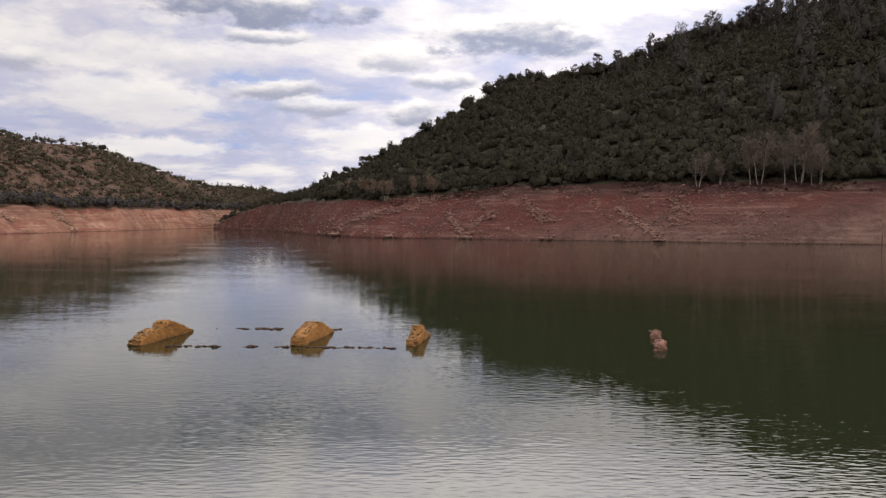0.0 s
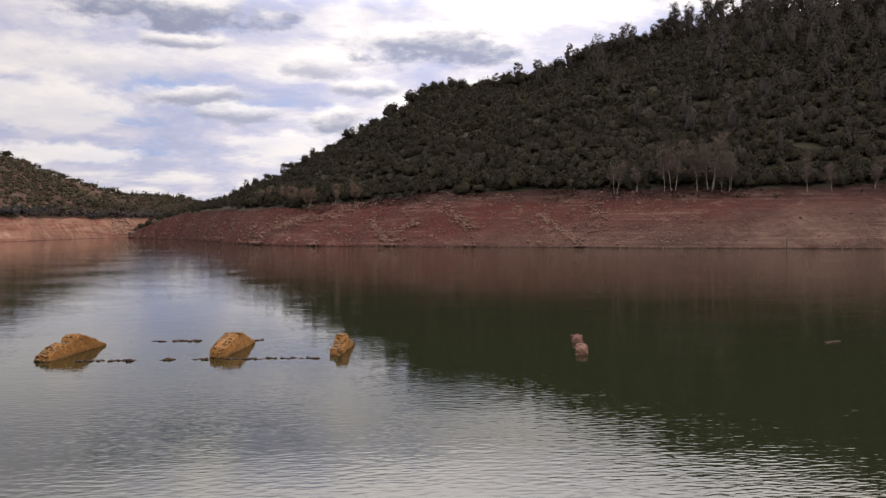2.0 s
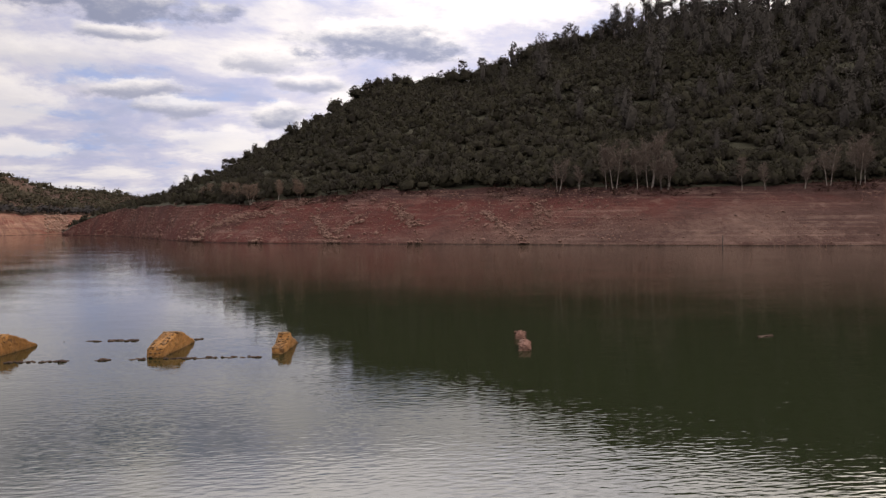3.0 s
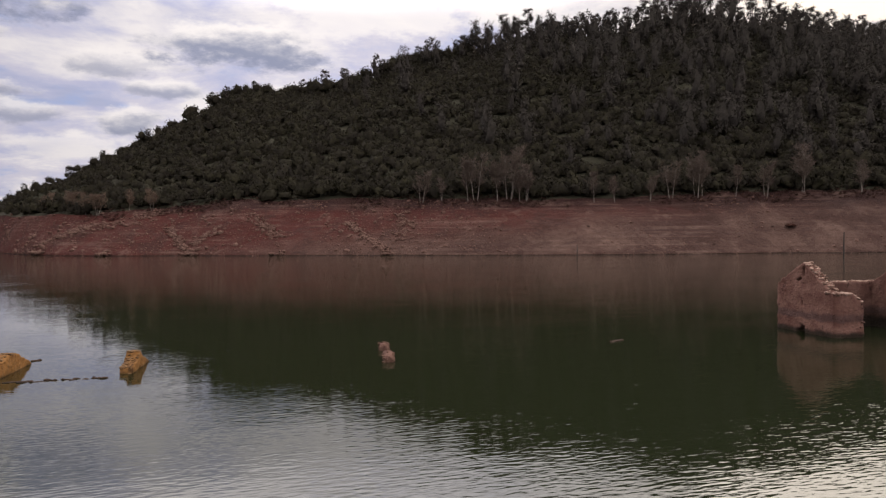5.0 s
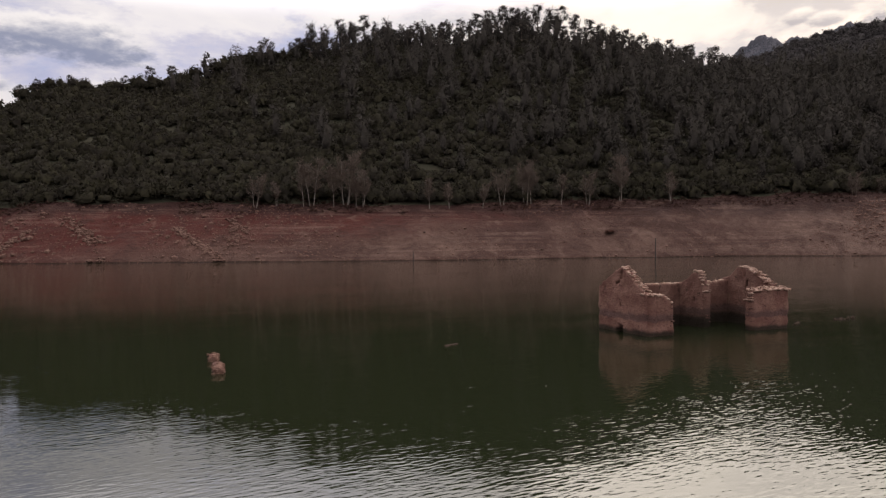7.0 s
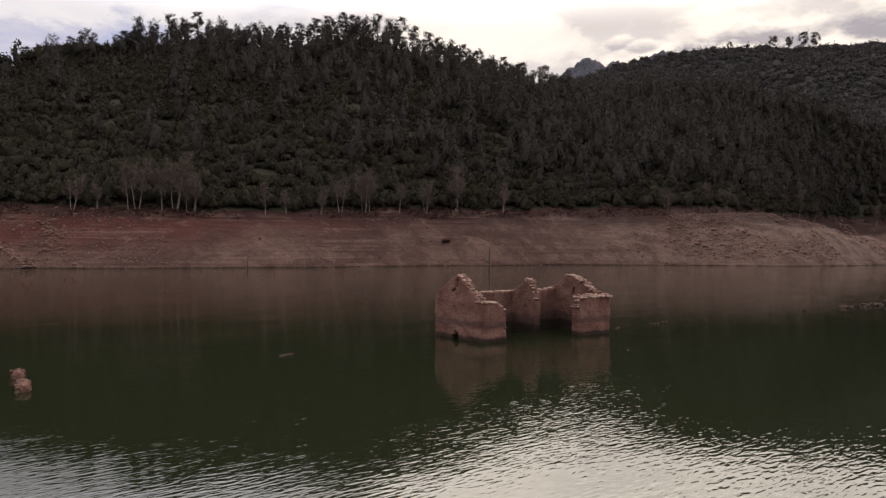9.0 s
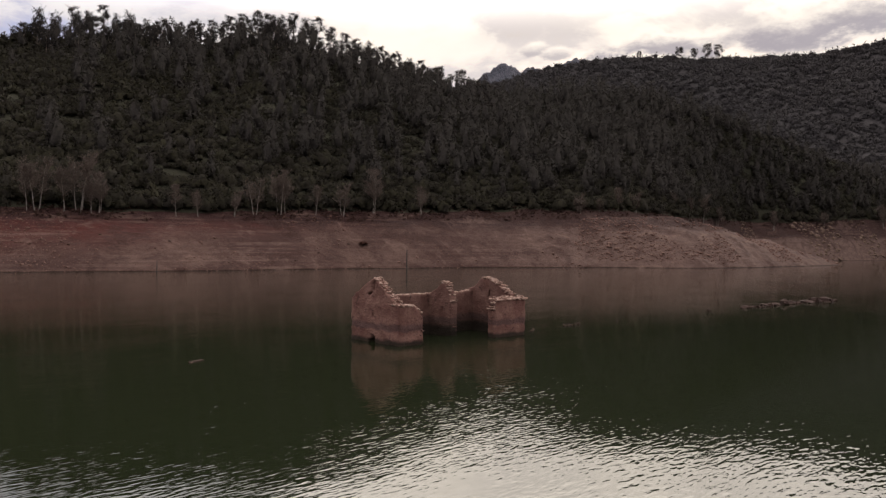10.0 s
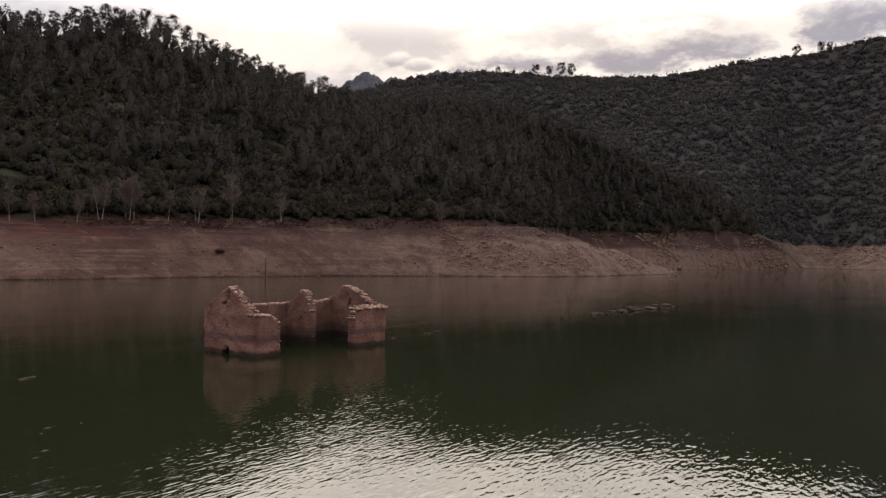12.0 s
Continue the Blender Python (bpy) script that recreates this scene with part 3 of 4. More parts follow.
top_a = sum(STEPS[:5])
low_rows = cut_a + 20
oaks = [round_crown(310, 0.110, 1.0, rng.uniform(0.75, 1.4), 14, level=2) for _ in range(8)]
upper_oaks = [round_crown(140, 0.14, 1.0, rng.uniform(0.75, 1.4), 12) for _ in range(8)]
for name, count, rows, crowns in (("lower_oak_wood", 2200, (cut_a, low_rows), oaks), ("upper_oak_wood", 4900, (low_rows, top_a + 2), upper_oaks)):
    spots = wooded(scatter(hill_a, count, rows))
    spots = spots[rng.random(len(spots)) < np.clip((spots[:, 0] + 130) / 60, 0.3, 1)]
    size = rng.triangular(1.2, 2.0, 3.6, len(spots)) * np.clip((spots[:, 0] + 150) / 170, 0.62, 1)
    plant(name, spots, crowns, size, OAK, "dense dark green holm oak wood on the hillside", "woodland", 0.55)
fringe = wooded(scatter(hill_a, 380, (cut_a, cut_a + 2)))
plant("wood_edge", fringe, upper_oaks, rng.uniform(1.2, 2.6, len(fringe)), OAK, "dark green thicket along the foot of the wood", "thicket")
pines = [round_crown(240, 0.095, rng.uniform(0.75, 1.05), 1.0, 13, 0.3, 1, True) for _ in range(8)]
spots = wooded(scatter(hill_a, 2000, (cut_a + 3, top_a - 1)))
spots = spots[rng.random(len(spots)) < np.clip((spots[:, 0] - 70) / 220, 0.0, 0.8)]
plant("pine_wood", spots, pines, rng.uniform(3.0, 5.4, len(spots)), HAZED_PINE, "taller slender pines in the hillside wood", "woodland", 0.05)
far_oaks = [round_crown(36, 0.235, 1.0, rng.uniform(0.85, 1.2), 7) for _ in range(8)]
spots = scatter(hill_b, 11000, (cut_b, top_a + 2))
plant("far_wood", spots, far_oaks, rng.uniform(2.6, 4.6, len(spots)), HAZED_LEAF, "dark distant wood on the mountainside", "woodland", 0.85)
spots = scatter(hill_c, 4600, (cut_c, top_a + 4))
keep = rng.random(len(spots)) < np.where(fbm(spots[:, 0], spots[:, 1], 26, 3, 3) > -0.05, 0.95, 0.55) * np.where(np.arctan2(spots[:, 0], spots[:, 1]) < radians(-20), 0.75, 1.0)
spots = spots[keep]
plant("scrub", spots, far_oaks, rng.triangular(0.6, 1.2, 3.0, len(spots)), SCRUB, "olive-green scrub and low bushes among rocks", "scrub")
low = scatter(hill_c, 260, (cut_c, cut_c + 3))
plant("shore_thicket", low, far_oaks, rng.uniform(1.6, 3.0, len(low)), HAZED_LEAF, "dark green thicket along the top of the orange shore", "thicket")

crest = resample(RIDGE_A, 600)
crest = crest[(np.arctan2(crest[:, 0], crest[:, 1]) > radians(-9)) & (np.arctan2(crest[:, 0], crest[:, 1]) < radians(23))]
crest = crest[rng.integers(0, len(crest), 210)] + rng.normal(0, 1.8, (210, 3)) * np.array([1, 1, 0.2])
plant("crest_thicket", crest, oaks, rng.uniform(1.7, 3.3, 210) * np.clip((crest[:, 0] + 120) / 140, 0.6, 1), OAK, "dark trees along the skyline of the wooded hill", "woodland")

LAND = np.concatenate([hill_a[:, 4:top_a + 8].reshape(-1, 3), head.reshape(-1, 3)])


def ground_at(x, y):
    """The land's height, from its nearest points."""
    d = (LAND[:, 0] - x) ** 2 + (LAND[:, 1] - y) ** 2
    k = np.argpartition(d, 4)[:4]
    w = 1 / (d[k] + 0.05)
    return float((LAND[k, 2] * w).sum() / w.sum())


def tube(bm, points, radii, sides=5):
    """A tapered limb along points."""
    rings = []
    for k, (p, r) in enumerate(zip(points, radii)):
        way = (points[min(k + 1, len(points) - 1)] - points[max(k - 1, 0)]).normalized()
        q = way.to_track_quat("Z", "Y")
        rings.append([bm.verts.new(p + q @ Vector((math.cos(a) * r, math.sin(a) * r, 0))) for a in (6.283 * i / sides for i in range(sides))])
    for a, b in zip(rings, rings[1:]):
        for i in range(sides):
            bm.faces.new((a[i], a[(i + 1) % sides], b[(i + 1) % sides], b[i]))
    return rings


def limb(p, way, length, bend, steps=4, lift=0.0):
    out, d = [p.copy()], way.normalized()
    for _ in range(steps):
        d = (d + Vector((random.uniform(-bend, bend), random.uniform(-bend, bend), random.uniform(-bend, bend) * 0.6 + lift))).normalized()
        p = p + d * (length / steps)
        out.append(p.copy())
    return out


def bare_tree(height, stems, mat_crown, twigs=10, label="leafless pale-barked tree with fine brown twigs at the wood's edge"):
    """A leafless tree: pale stems, brown limbs and a haze of twigs."""
    thing = tagged(new("bare_tree"), label, "tree", "bare trees along the shore")
    trunk, crown = bmesh.new(), bmesh.new()
    for k in range(stems):
        a = random.uniform(0, 6.283)
        lean = Vector((math.cos(a) * 0.16, math.sin(a) * 0.16, 1)) if stems > 1 else Vector((random.uniform(-0.06, 0.06), random.uniform(-0.06, 0.06), 1))
        base = Vector((math.cos(a), math.sin(a), 0)) * (0.35 if stems > 1 else 0)
        base.z = -0.5
        h = height * random.uniform(0.8, 1.0)
        stem = limb(base, lean, h * 0.9, 0.10, 7, 0.04)
        tube(trunk, stem, [0.095 * h / 10 * (1 - i / 8.0) + 0.014 for i in range(8)], 6)
        for _ in range(int(30 / stems) + 14):
            f = random.uniform(0.30, 0.99)
            i = min(int(f * 7), 6)
            p = stem[i].lerp(stem[i + 1], f * 7 - i)
            b = random.uniform(0, 6.283)
            rise = random.uniform(0.5, 1.5)
            bough = limb(p, Vector((math.cos(b), math.sin(b), rise)), h * (0.13 + 0.24 * (1 - f)) * random.uniform(0.7, 1.3), 0.22, 3, 0.1)
            tube(crown, bough, [0.036 * h / 10, 0.028, 0.022, 0.012], 3)
            for _ in range(twigs + 4):
                q = bough[random.randint(1, 3)]
                c = random.uniform(0, 6.283)
                twig = limb(q, Vector((math.cos(c), math.sin(c), random.uniform(-0.1, 1.4))), random.uniform(0.5, 1.5) * h / 10, 0.3, 2, 0.05)
                tube(crown, twig, [0.026, 0.020, 0.012], 3)
    part("trunk", trunk, PALE_BARK, thing)
    part("crown", crown, mat_crown, thing)
    return thing


def evergreen(name, crown, height, width, mat, label, category, group, trunk_top=0.8, lean=0.04):
    """A tree with a tapered trunk, some limbs and a leafy crown."""
    thing = tagged(new(name), label, category, group)
    bm = bmesh.new()
    stem = limb(Vector((0, 0, -0.6)), Vector((random.uniform(-lean, lean), random.uniform(-lean, lean), 1)), height * trunk_top + 0.6, 0.05, 6, 0.06)
    tube(bm, stem, [0.02 * height * (1 - i / 7.5) for i in range(7)], 6)
    for _ in range(16):
        i = random.randint(2, 6)
        a = random.uniform(0, 6.283)
        tube(bm, limb(stem[i], Vector((math.cos(a), math.sin(a), 0.7)), height * random.uniform(0.14, 0.28), 0.2, 3), [0.007 * height, 0.005 * height, 0.004 * height, 0.002 * height], 4)
    part("trunk", bm, TRUNK, thing)
    v = crown * np.array([height * width, height * width, height])
    link_mesh("crown", v, np.arange(len(v)).reshape(-1, 3), mat, thing)
    return thing


# pines along the crest, dark against the sky
crest_pines = []
for k in range(7):
    low = (0.36, 0.28, 0.42, 0.32, 0.40, 0.22, 0.45)[k]
    crown = pine_crown(2000, 0.0145, (34, 40, 30, 44, 36, 46, 30)[k], (0.21, 0.18, 0.24, 0.17, 0.20, 0.15, 0.24)[k], low)
    crest_pines.append(evergreen("pine_tree", crown, 10.0, 1.0, HAZED_PINE, "tall dark pine with a bare lower trunk on the crest", "tree", "pines along the crest"))
# a pair of airy round-headed pines apart from the rest
airy = evergreen("pine_tree", pine_crown(1700, 0.0135, 50, 0.34, 0.26), 10.0, 1.0, HAZED_PINE, "airy round-headed pine standing alone on the crest", "tree", "pines along the crest")
crest_line = resample(RIDGE_A, 600)
placed = []
for az, top in ((17.0, 13.7), (19.1, 14.3)):
    placed.append((airy, az, 0.0, top))
for az, top in ((18.1, 13.5), (15.4, 12.6), (22.3, 15.4), (23.3, 15.0), (24.4, 15.7), (25.3, 15.3), (26.2, 15.7), (27.0, 15.3), (27.8, 15.6), (28.9, 15.2), (30.0, 15.4), (31.0, 15.2), (32.1, 15.4), (33.3, 15.5),
                (34.5, 15.9), (35.4, 16.1), (36.4, 16.4), (37.3, 16.3), (38.1, 16.2), (38.9, 16.45), (39.8, 16.3), (40.6, 16.2), (41.6, 15.6), (42.7, 15.2), (43.5, 14.9), (44.4, 14.7), (45.4, 14.3), (46.4, 14.0), (47.4, 13.6), (48.3, 13.4), (49.6, 13.1), (51.2, 12.9),
                (3.2, 9.9), (4.3, 10.4), (9.6, 11.0), (11.2, 11.8), (12.6, 11.9), (13.6, 11.7), (6.2, 10.8), (-1.0, 7.3), (-3.9, 5.7), (-6.0, 4.5), (-8.6, 3.3)):
    placed.append((None, az, random.uniform(-4, 4), top + (0.35 if az > 20 else 0.15)))
for k in range(150):
    az = random.uniform(20.5, 53.0)
    placed.append((None, az, random.uniform(-24, 0) if k % 2 else random.uniform(-6, 3), None))
for tree, az, off, top in placed:
    ang = np.arctan2(crest_line[:, 0], crest_line[:, 1])
    k = int(np.argmin(np.abs(ang - radians(az))))
    r = math.hypot(crest_line[k, 0], crest_line[k, 1]) + off
    x, y = r * math.sin(radians(az)), r * math.cos(radians(az))
    z = ground_at(x, y)
    tall = random.uniform(7.5, 11.5) if top is None else min(max(EYE + r * math.tan(radians(top)) - z, 3.0), 16.5)
    tree = tree or random.choice(crest_pines)
    copy_thing(tree, pose(x, y, z, 0, 0, random.uniform(0, 360)) @ Matrix.Scale(tall / 10.0, 4))
far_line = resample(RIDGE_B, 400)
for az, top in ((66.9, 14.1), (67.9, 14.0), (68.8, 14.25), (69.5, 14.1), (84.8, 14.35), (86.3, 14.45), (86.8, 14.4), (64.2, 13.95)):
    k = int(np.argmin(np.abs(np.arctan2(far_line[:, 0], far_line[:, 1]) - radians(az))))
    x, y, z = far_line[k]
    tall = min(max(EYE + math.hypot(x, y) * math.tan(radians(top + 0.1)) - z + 8.0, 16.0), 25.0)
    copy_thing(crest_pines[k % 5], pose(x, y, z - 8.0, 0, 0, 40 * k) @ Matrix.Scale(tall / 10.0, 4))
for tree in (*crest_pines, airy):
    for o in (*tree.children_recursive, tree):
        bpy.data.objects.remove(o)

# bare trees in front of the wood: east, north, height
bare = [bare_tree(10.0, k, TWIG) for k in (1, 2, 1, 3, 2)]
dry_trees = [bare_tree(10.0, k, TAN, 26, "bushy tree with withered tan leaves at the wood's edge") for k in (2, 3)]
BARE = [(-31, 244, 6.4), (-17, 228, 6.7), (-3, 222, 6.2), (63, 191, 8.8), (68, 189, 7.6), (74, 186, 11.3), (76, 185, 13.5), (81, 183, 13.9), (84, 182, 14.5), (88, 180, 12.2), (103, 172, 8.3), (122, 166, 10.4), (130, 164, 14.1), (146, 159, 9.2),
        (155, 156, 16.0), (231, 119, 10.1), (239, 117, 8.4), (283, 123, 11.3), (323, 127, 11.8), (403, 122, 12.0), (-9, 224, 6.0), (128, 164, 12.6), (86, 180, 9.2), (108, 170, 6.7), (-20, 232, 6.5), (-24, 237, 6.5),
        (214, 124, 9.0), (222, 121, 8.0), (250, 118, 9.5), (262, 120, 8.0), (301, 124, 10.0), (345, 129, 11.0), (425, 104, 13.0), (452, 82, 13.0), (116, 167, 8.0), (138, 161, 8.5), (167, 149, 9.0)]
for k, (x, y, h) in enumerate(BARE):
    x, y = x * (1 - 5.0 / math.hypot(x, y)), y * (1 - 5.0 / math.hypot(x, y))
    copy_thing(dry_trees[k % 2] if x < 0 else bare[k % 5], pose(x, y, ground_at(x, y), 0, 0, 67 * k) @ Matrix.Scale(h / 10.0, 4))
for tree in (*bare, *dry_trees):
    for o in (*tree.children_recursive, tree):
        bpy.data.objects.remove(o)

# ---- stones ----


def stone_mesh(seed, flat=0.7):
    """A rough broken stone about 1 across."""
    bm = bmesh.new()
    bmesh.ops.create_icosphere(bm, subdivisions=1, radius=0.5)
    r = random.Random(seed)
    for v in bm.verts:
        p = v.co * r.uniform(0.82, 1.18)
        m = max(abs(p.x), abs(p.y), abs(p.z))
        v.co = p.lerp(p * (0.5 / m), 0.55)
        v.co.z *= flat
    me = bpy.data.meshes.new("stone")
    bm.to_mesh(me)
    bm.free()
    return me


STONES = [stone_mesh(k, 0.55 + 0.08 * (k % 4)) for k in range(8)]


def stones_stuff(name, places, sizes, mat, label):
    """Many loose stones in one mesh."""
    vs, fs, base = [], [], 0
    cache = [(np.array([v.co[:] for v in me.vertices]), np.array([p.vertices[:] for p in me.polygons])) for me in STONES]
    for p, s in zip(places, sizes):
        v, f = cache[rng.integers(0, 8)]
        a = rng.uniform(0, 6.283)
        rot = np.array([[math.cos(a), -math.sin(a), 0], [math.sin(a), math.cos(a), 0], [0, 0, 1]])
        vs.append((v * np.array([1, rng.uniform(0.6, 1.1), 1]) * s) @ rot.T + p)
        fs.append(f + base)
        base += len(v)
    return tagged(link_mesh(name, np.concatenate(vs), np.concatenate(fs), mat), label, "stones", kind="stuff")


spots = scatter(hill_a, 10500, (5, cut_a))
keep = fbm(spots[:, 0], spots[:, 1], 14, 3, 8) + 0.3 * (spots[:, 0] < 75) > 0.1
spots = spots[keep & (spots[:, 0] < 300)]
stones_stuff("shore_stones", spots, rng.uniform(0.14, 0.38, len(spots)) * np.where(spots[:, 0] < 70, 1.4, 0.9) * (1 + 2.4 * rng.random(len(spots)) ** 7), STONE, "loose pale stones scattered over the red clay shore")
edge = scatter(hill_a, 520, (3, 5))
edge = edge[edge[:, 0] < 230]
stones_stuff("waterline_stones", edge, rng.uniform(0.12, 0.42, len(edge)), STONE, "small stones and clods along the water's edge")
spots = scatter(head, 4200, (5, 34))
spots = spots[fbm(spots[:, 0], spots[:, 1], 12, 3, 19) > -0.12]
stones_stuff("headland_stones", spots, rng.uniform(0.2, 0.75, len(spots)) * (1 + 1.5 * rng.random(len(spots)) ** 8), STONE, "loose stones on the bare headland")
spots = np.concatenate([scatter(hill_b, 5200, (5, cut_b)), scatter(hill_a, 5200, (5, cut_a))])
spots = spots[(np.arctan2(spots[:, 0], spots[:, 1]) > radians(71)) & (np.arctan2(spots[:, 0], spots[:, 1]) < radians(92)) & (fbm(spots[:, 0], spots[:, 1], 22, 3, 23) > -0.1)]
stones_stuff("far_shore_rocks", spots, rng.uniform(0.5, 1.5, len(spots)) * (1 + 1.2 * rng.random(len(spots)) ** 6), SHORE_ROCK, "brown broken rocks strewn over the far clay shore")
# collapsed terrace walls that run down the bank
for line, count, wide in ((((42.2, 184.3), (44.7, 174.7), (47.2, 165.6)), 260, 1.1), (((1.0, 206.0), (3.2, 196.8), (5.2, 188.9)), 150, 1.2), (((-33, 222), (-24, 217), (-18.5, 216), (-10, 212), (-1, 215)), 330, 2.2),
                          (((20.5, 198), (23.2, 191.5), (25.3, 183.8)), 140, 2.0), (((55.1, 183.1), (54.2, 175.8), (50.7, 170.5)), 130, 2.6), (((6.4, 193), (12, 196.5)), 60, 1.3), (((205, 107), (224, 98), (240, 88)), 120, 4.0)):
    pts = resample(line, 60)[rng.integers(0, 60, count)] + rng.normal(0, wide * 0.5, (count, 2))
    places = np.array([(x, y, ground_at(x, y) + 0.1) for x, y in pts])
    stones_stuff("collapsed_wall", places, rng.uniform(0.3, 1.0, count), STONE, "tumbled line of stones from a collapsed wall on the shore")
# boulders where the shore juts into the water
for x, y, count, wide in ((-29.5, 217.0, 26, 1.9), (-13.0, 197.5, 9, 1.0), (5.6, 188.2, 12, 1.0), (25.0, 178.0, 6, 0.8), (-47, 259, 12, 2.0)):
    pts = np.array((x, y)) + rng.normal(0, wide, (count, 2))
    places = np.array([(px, py, max(ground_at(px, py), 0.0) + 0.1) for px, py in pts])
    stones_stuff("shore_boulders", places, rng.uniform(0.5, 1.5, count), STONE, "reddish boulders heaped at the water's edge")
# boulders and ledges on the rocky hill
spots = scatter(hill_c, 2000, (cut_c + 3, top_a + 2))
spots = spots[fbm(spots[:, 0], spots[:, 1], 30, 3, 14) > -0.06]
stones_stuff("hill_boulders", spots, rng.uniform(1.2, 3.6, len(spots)), HILL_ROCK, "weathered reddish boulders and ledges on the rocky hill")
# pale rock ledges along the far orange shore
spots = scatter(hill_c, 2600, (6, cut_c - 2))
turned = np.degrees(np.arctan2(spots[:, 0], spots[:, 1]))
spots = spots[((turned < -27.6) | ((turned > -26.9) & (turned < -25.0)) | ((turned > -17.6) & (turned < -16.2))) & (fbm(spots[:, 0], spots[:, 1], 9, 3, 52) > 0.0)]
stones_stuff("shore_ledges", spots, rng.uniform(0.7, 2.2, len(spots)), LEDGE, "pale broken rock ledges on the orange clay shore")
# dry brush on the upper bank
tuft = [round_crown(26, 0.30, 1.0, 0.7, 4, level=0) for _ in range(4)]
spots = scatter(hill_a, 3600, (cut_a - 5, cut_a + 1))
spots = spots[(fbm(spots[:, 0], spots[:, 1], 7, 3, 31) > -0.12) & (spots[:, 0] > -20)]
plant("dry_brush", spots, tuft, rng.uniform(0.2, 0.75, len(spots)), DRY, "low reddish-brown dry brush along the top of the bank", "brush")

spots = scatter(hill_a, 420, (5, cut_a - 2))
spots = spots[(spots[:, 0] > 55) & (spots[:, 0] < 215)]
stones_stuff("dark_clods", spots, rng.uniform(0.2, 0.5, len(spots)) * (1 + rng.random(len(spots)) ** 6), CLOD, "dark clods and stones scattered on the tan clay shore")
# dark clump added to stand for the shade inside a hole in the bank
heap = tagged(new("brush_heap"), "dark reddish-brown clump in a hollow of the bank, in place of its shade", "brush")
heap.matrix_world = pose(138.3, 142.9, ground_at(138.3, 142.9) - 0.2, 0, 0, 40)
v, way, faces = round_crown(420, 0.13, 1.0, 0.6, 9)
link_mesh("tangle", v * np.array([2.3, 1.3, 1.2]), faces, leaf("hollow_shade_brush", (0.060, 0.026, 0.019), (0.085, 0.036, 0.026), (0.045, 0.025, 0.019), 0.3), heap)

# posts left standing at the water's edge
POST = bark("weathered_post", (0.018, 0.013, 0.011), (0.032, 0.024, 0.020))
for x, y, h, r in ((140.0, 129.3, 4.6, 0.17), (83.0, 145.6, 2.2, 0.11)):
    thing = tagged(new("post"), "thin weathered wooden post standing at the water's edge", "post", "posts at the shore")
    thing.matrix_world = pose(x, y, 0)
    bm = bmesh.new()
    tube(bm, limb(Vector((0, 0, -1.5)), Vector((0.02, 0.02, 1)), h + 1.5, 0.02, 5), [r, r, r * 0.95, r * 0.9, r * 0.8, r * 0.6], 7)
    part("shaft", bm, POST, thing)

# ---- the drowned hamlet ----


def wall_material(name, a, b, c, tide, wet, line=0.22, over=0.40):
    """Old rendered rubble, with tide marks left by the falling water."""
    m, nn, shader, place = material(name)
    pos = place.outputs["Position"]
    z = nn.add("ShaderNodeSeparateXYZ")
    nn.put(z.inputs[0], pos)
    big = nn.ramp(nn.noise(pos, 1.1, 5, 0.62), 0.36, 0.64)
    fine = nn.noise(pos, 9.0, 8, 0.7)
    cell = nn.add("ShaderNodeTexVoronoi")
    nn.put(cell.inputs["Vector"], nn.mapping(pos, (1, 1, 1.6)))
    cell.inputs["Scale"].default_value = 4.2
    col = nn.mix(big, a, b)
    col = nn.mix(nn.ramp(fine, 0.46, 0.72, 0, 0.75), col, c)
    wavy = nn.math("ADD", z.outputs[2], nn.math("MULTIPLY", nn.noise(pos, 1.6, 4), 0.35))
    band = nn.math("MULTIPLY", nn.ramp(wavy, 0.82, 0.92), nn.ramp(wavy, 1.10, 1.35, 1.0, 0.0))
    col = nn.mix(nn.math("MULTIPLY", band, 0.7), col, tide)
    scab = nn.noise(pos, 2.6, 6, 0.7, 0.6)
    col = nn.mix(nn.ramp(scab, 0.60, 0.66, 0, 0.8), col, tuple(v * 0.55 for v in c))
    col = nn.mix(nn.ramp(scab, 0.36, 0.30, 0, 0.6), col, tuple(v * 1.35 for v in b))
    col = nn.mix(nn.ramp(wavy, line, over, 0.92, 0.0), col, wet)
    nn.put(shader.inputs["Base Color"], col)
    shader.inputs["Roughness"].default_value = 0.9
    shader.inputs["Specular IOR Level"].default_value = 0.1
    relief = nn.math("ADD", fine, nn.math("MULTIPLY", nn.ramp(cell.outputs["Distance"], 0.1, 0.55, 1, 0), 0.8))
    bump(nn, shader, nn.math("ADD", relief, nn.math("MULTIPLY", scab, -0.8)), 0.5, 0.04)
    return m


RENDER = wall_material("old_wall_render", (0.106, 0.050, 0.038), (0.160, 0.086, 0.066), (0.066, 0.033, 0.027), (0.056, 0.034, 0.031), (0.018, 0.014, 0.010), 0.30, 0.50)
# inner walls: darker copy of the render, damp foot plus painted indoor shade
DAMP_SHADED = wall_material("damp_shaded_wall_render", (0.088, 0.043, 0.033), (0.125, 0.069, 0.054), (0.060, 0.031, 0.024), (0.040, 0.026, 0.023), (0.011, 0.010, 0.007), 0.60, 1.1)
OCHRE = wall_material("silted_wall", (0.125, 0.059, 0.018), (0.190, 0.092, 0.028), (0.074, 0.038, 0.018), (0.102, 0.051, 0.019), (0.040, 0.024, 0.011), 0.10, 0.30)
BROWN = rock("silted_stone", (0.072, 0.040, 0.019), (0.112, 0.063, 0.029), (0.21, 0.135, 0.075), 2.0, 0.7, 0.03)
# cap stones: pale stone, with sunlight on the wall tops painted into the colour
SUNLIT_CAP = rock("wall_stone", (0.16, 0.088, 0.066), (0.27, 0.18, 0.138), (0.42, 0.32, 0.265), 2.2, 0.8, 0.03)
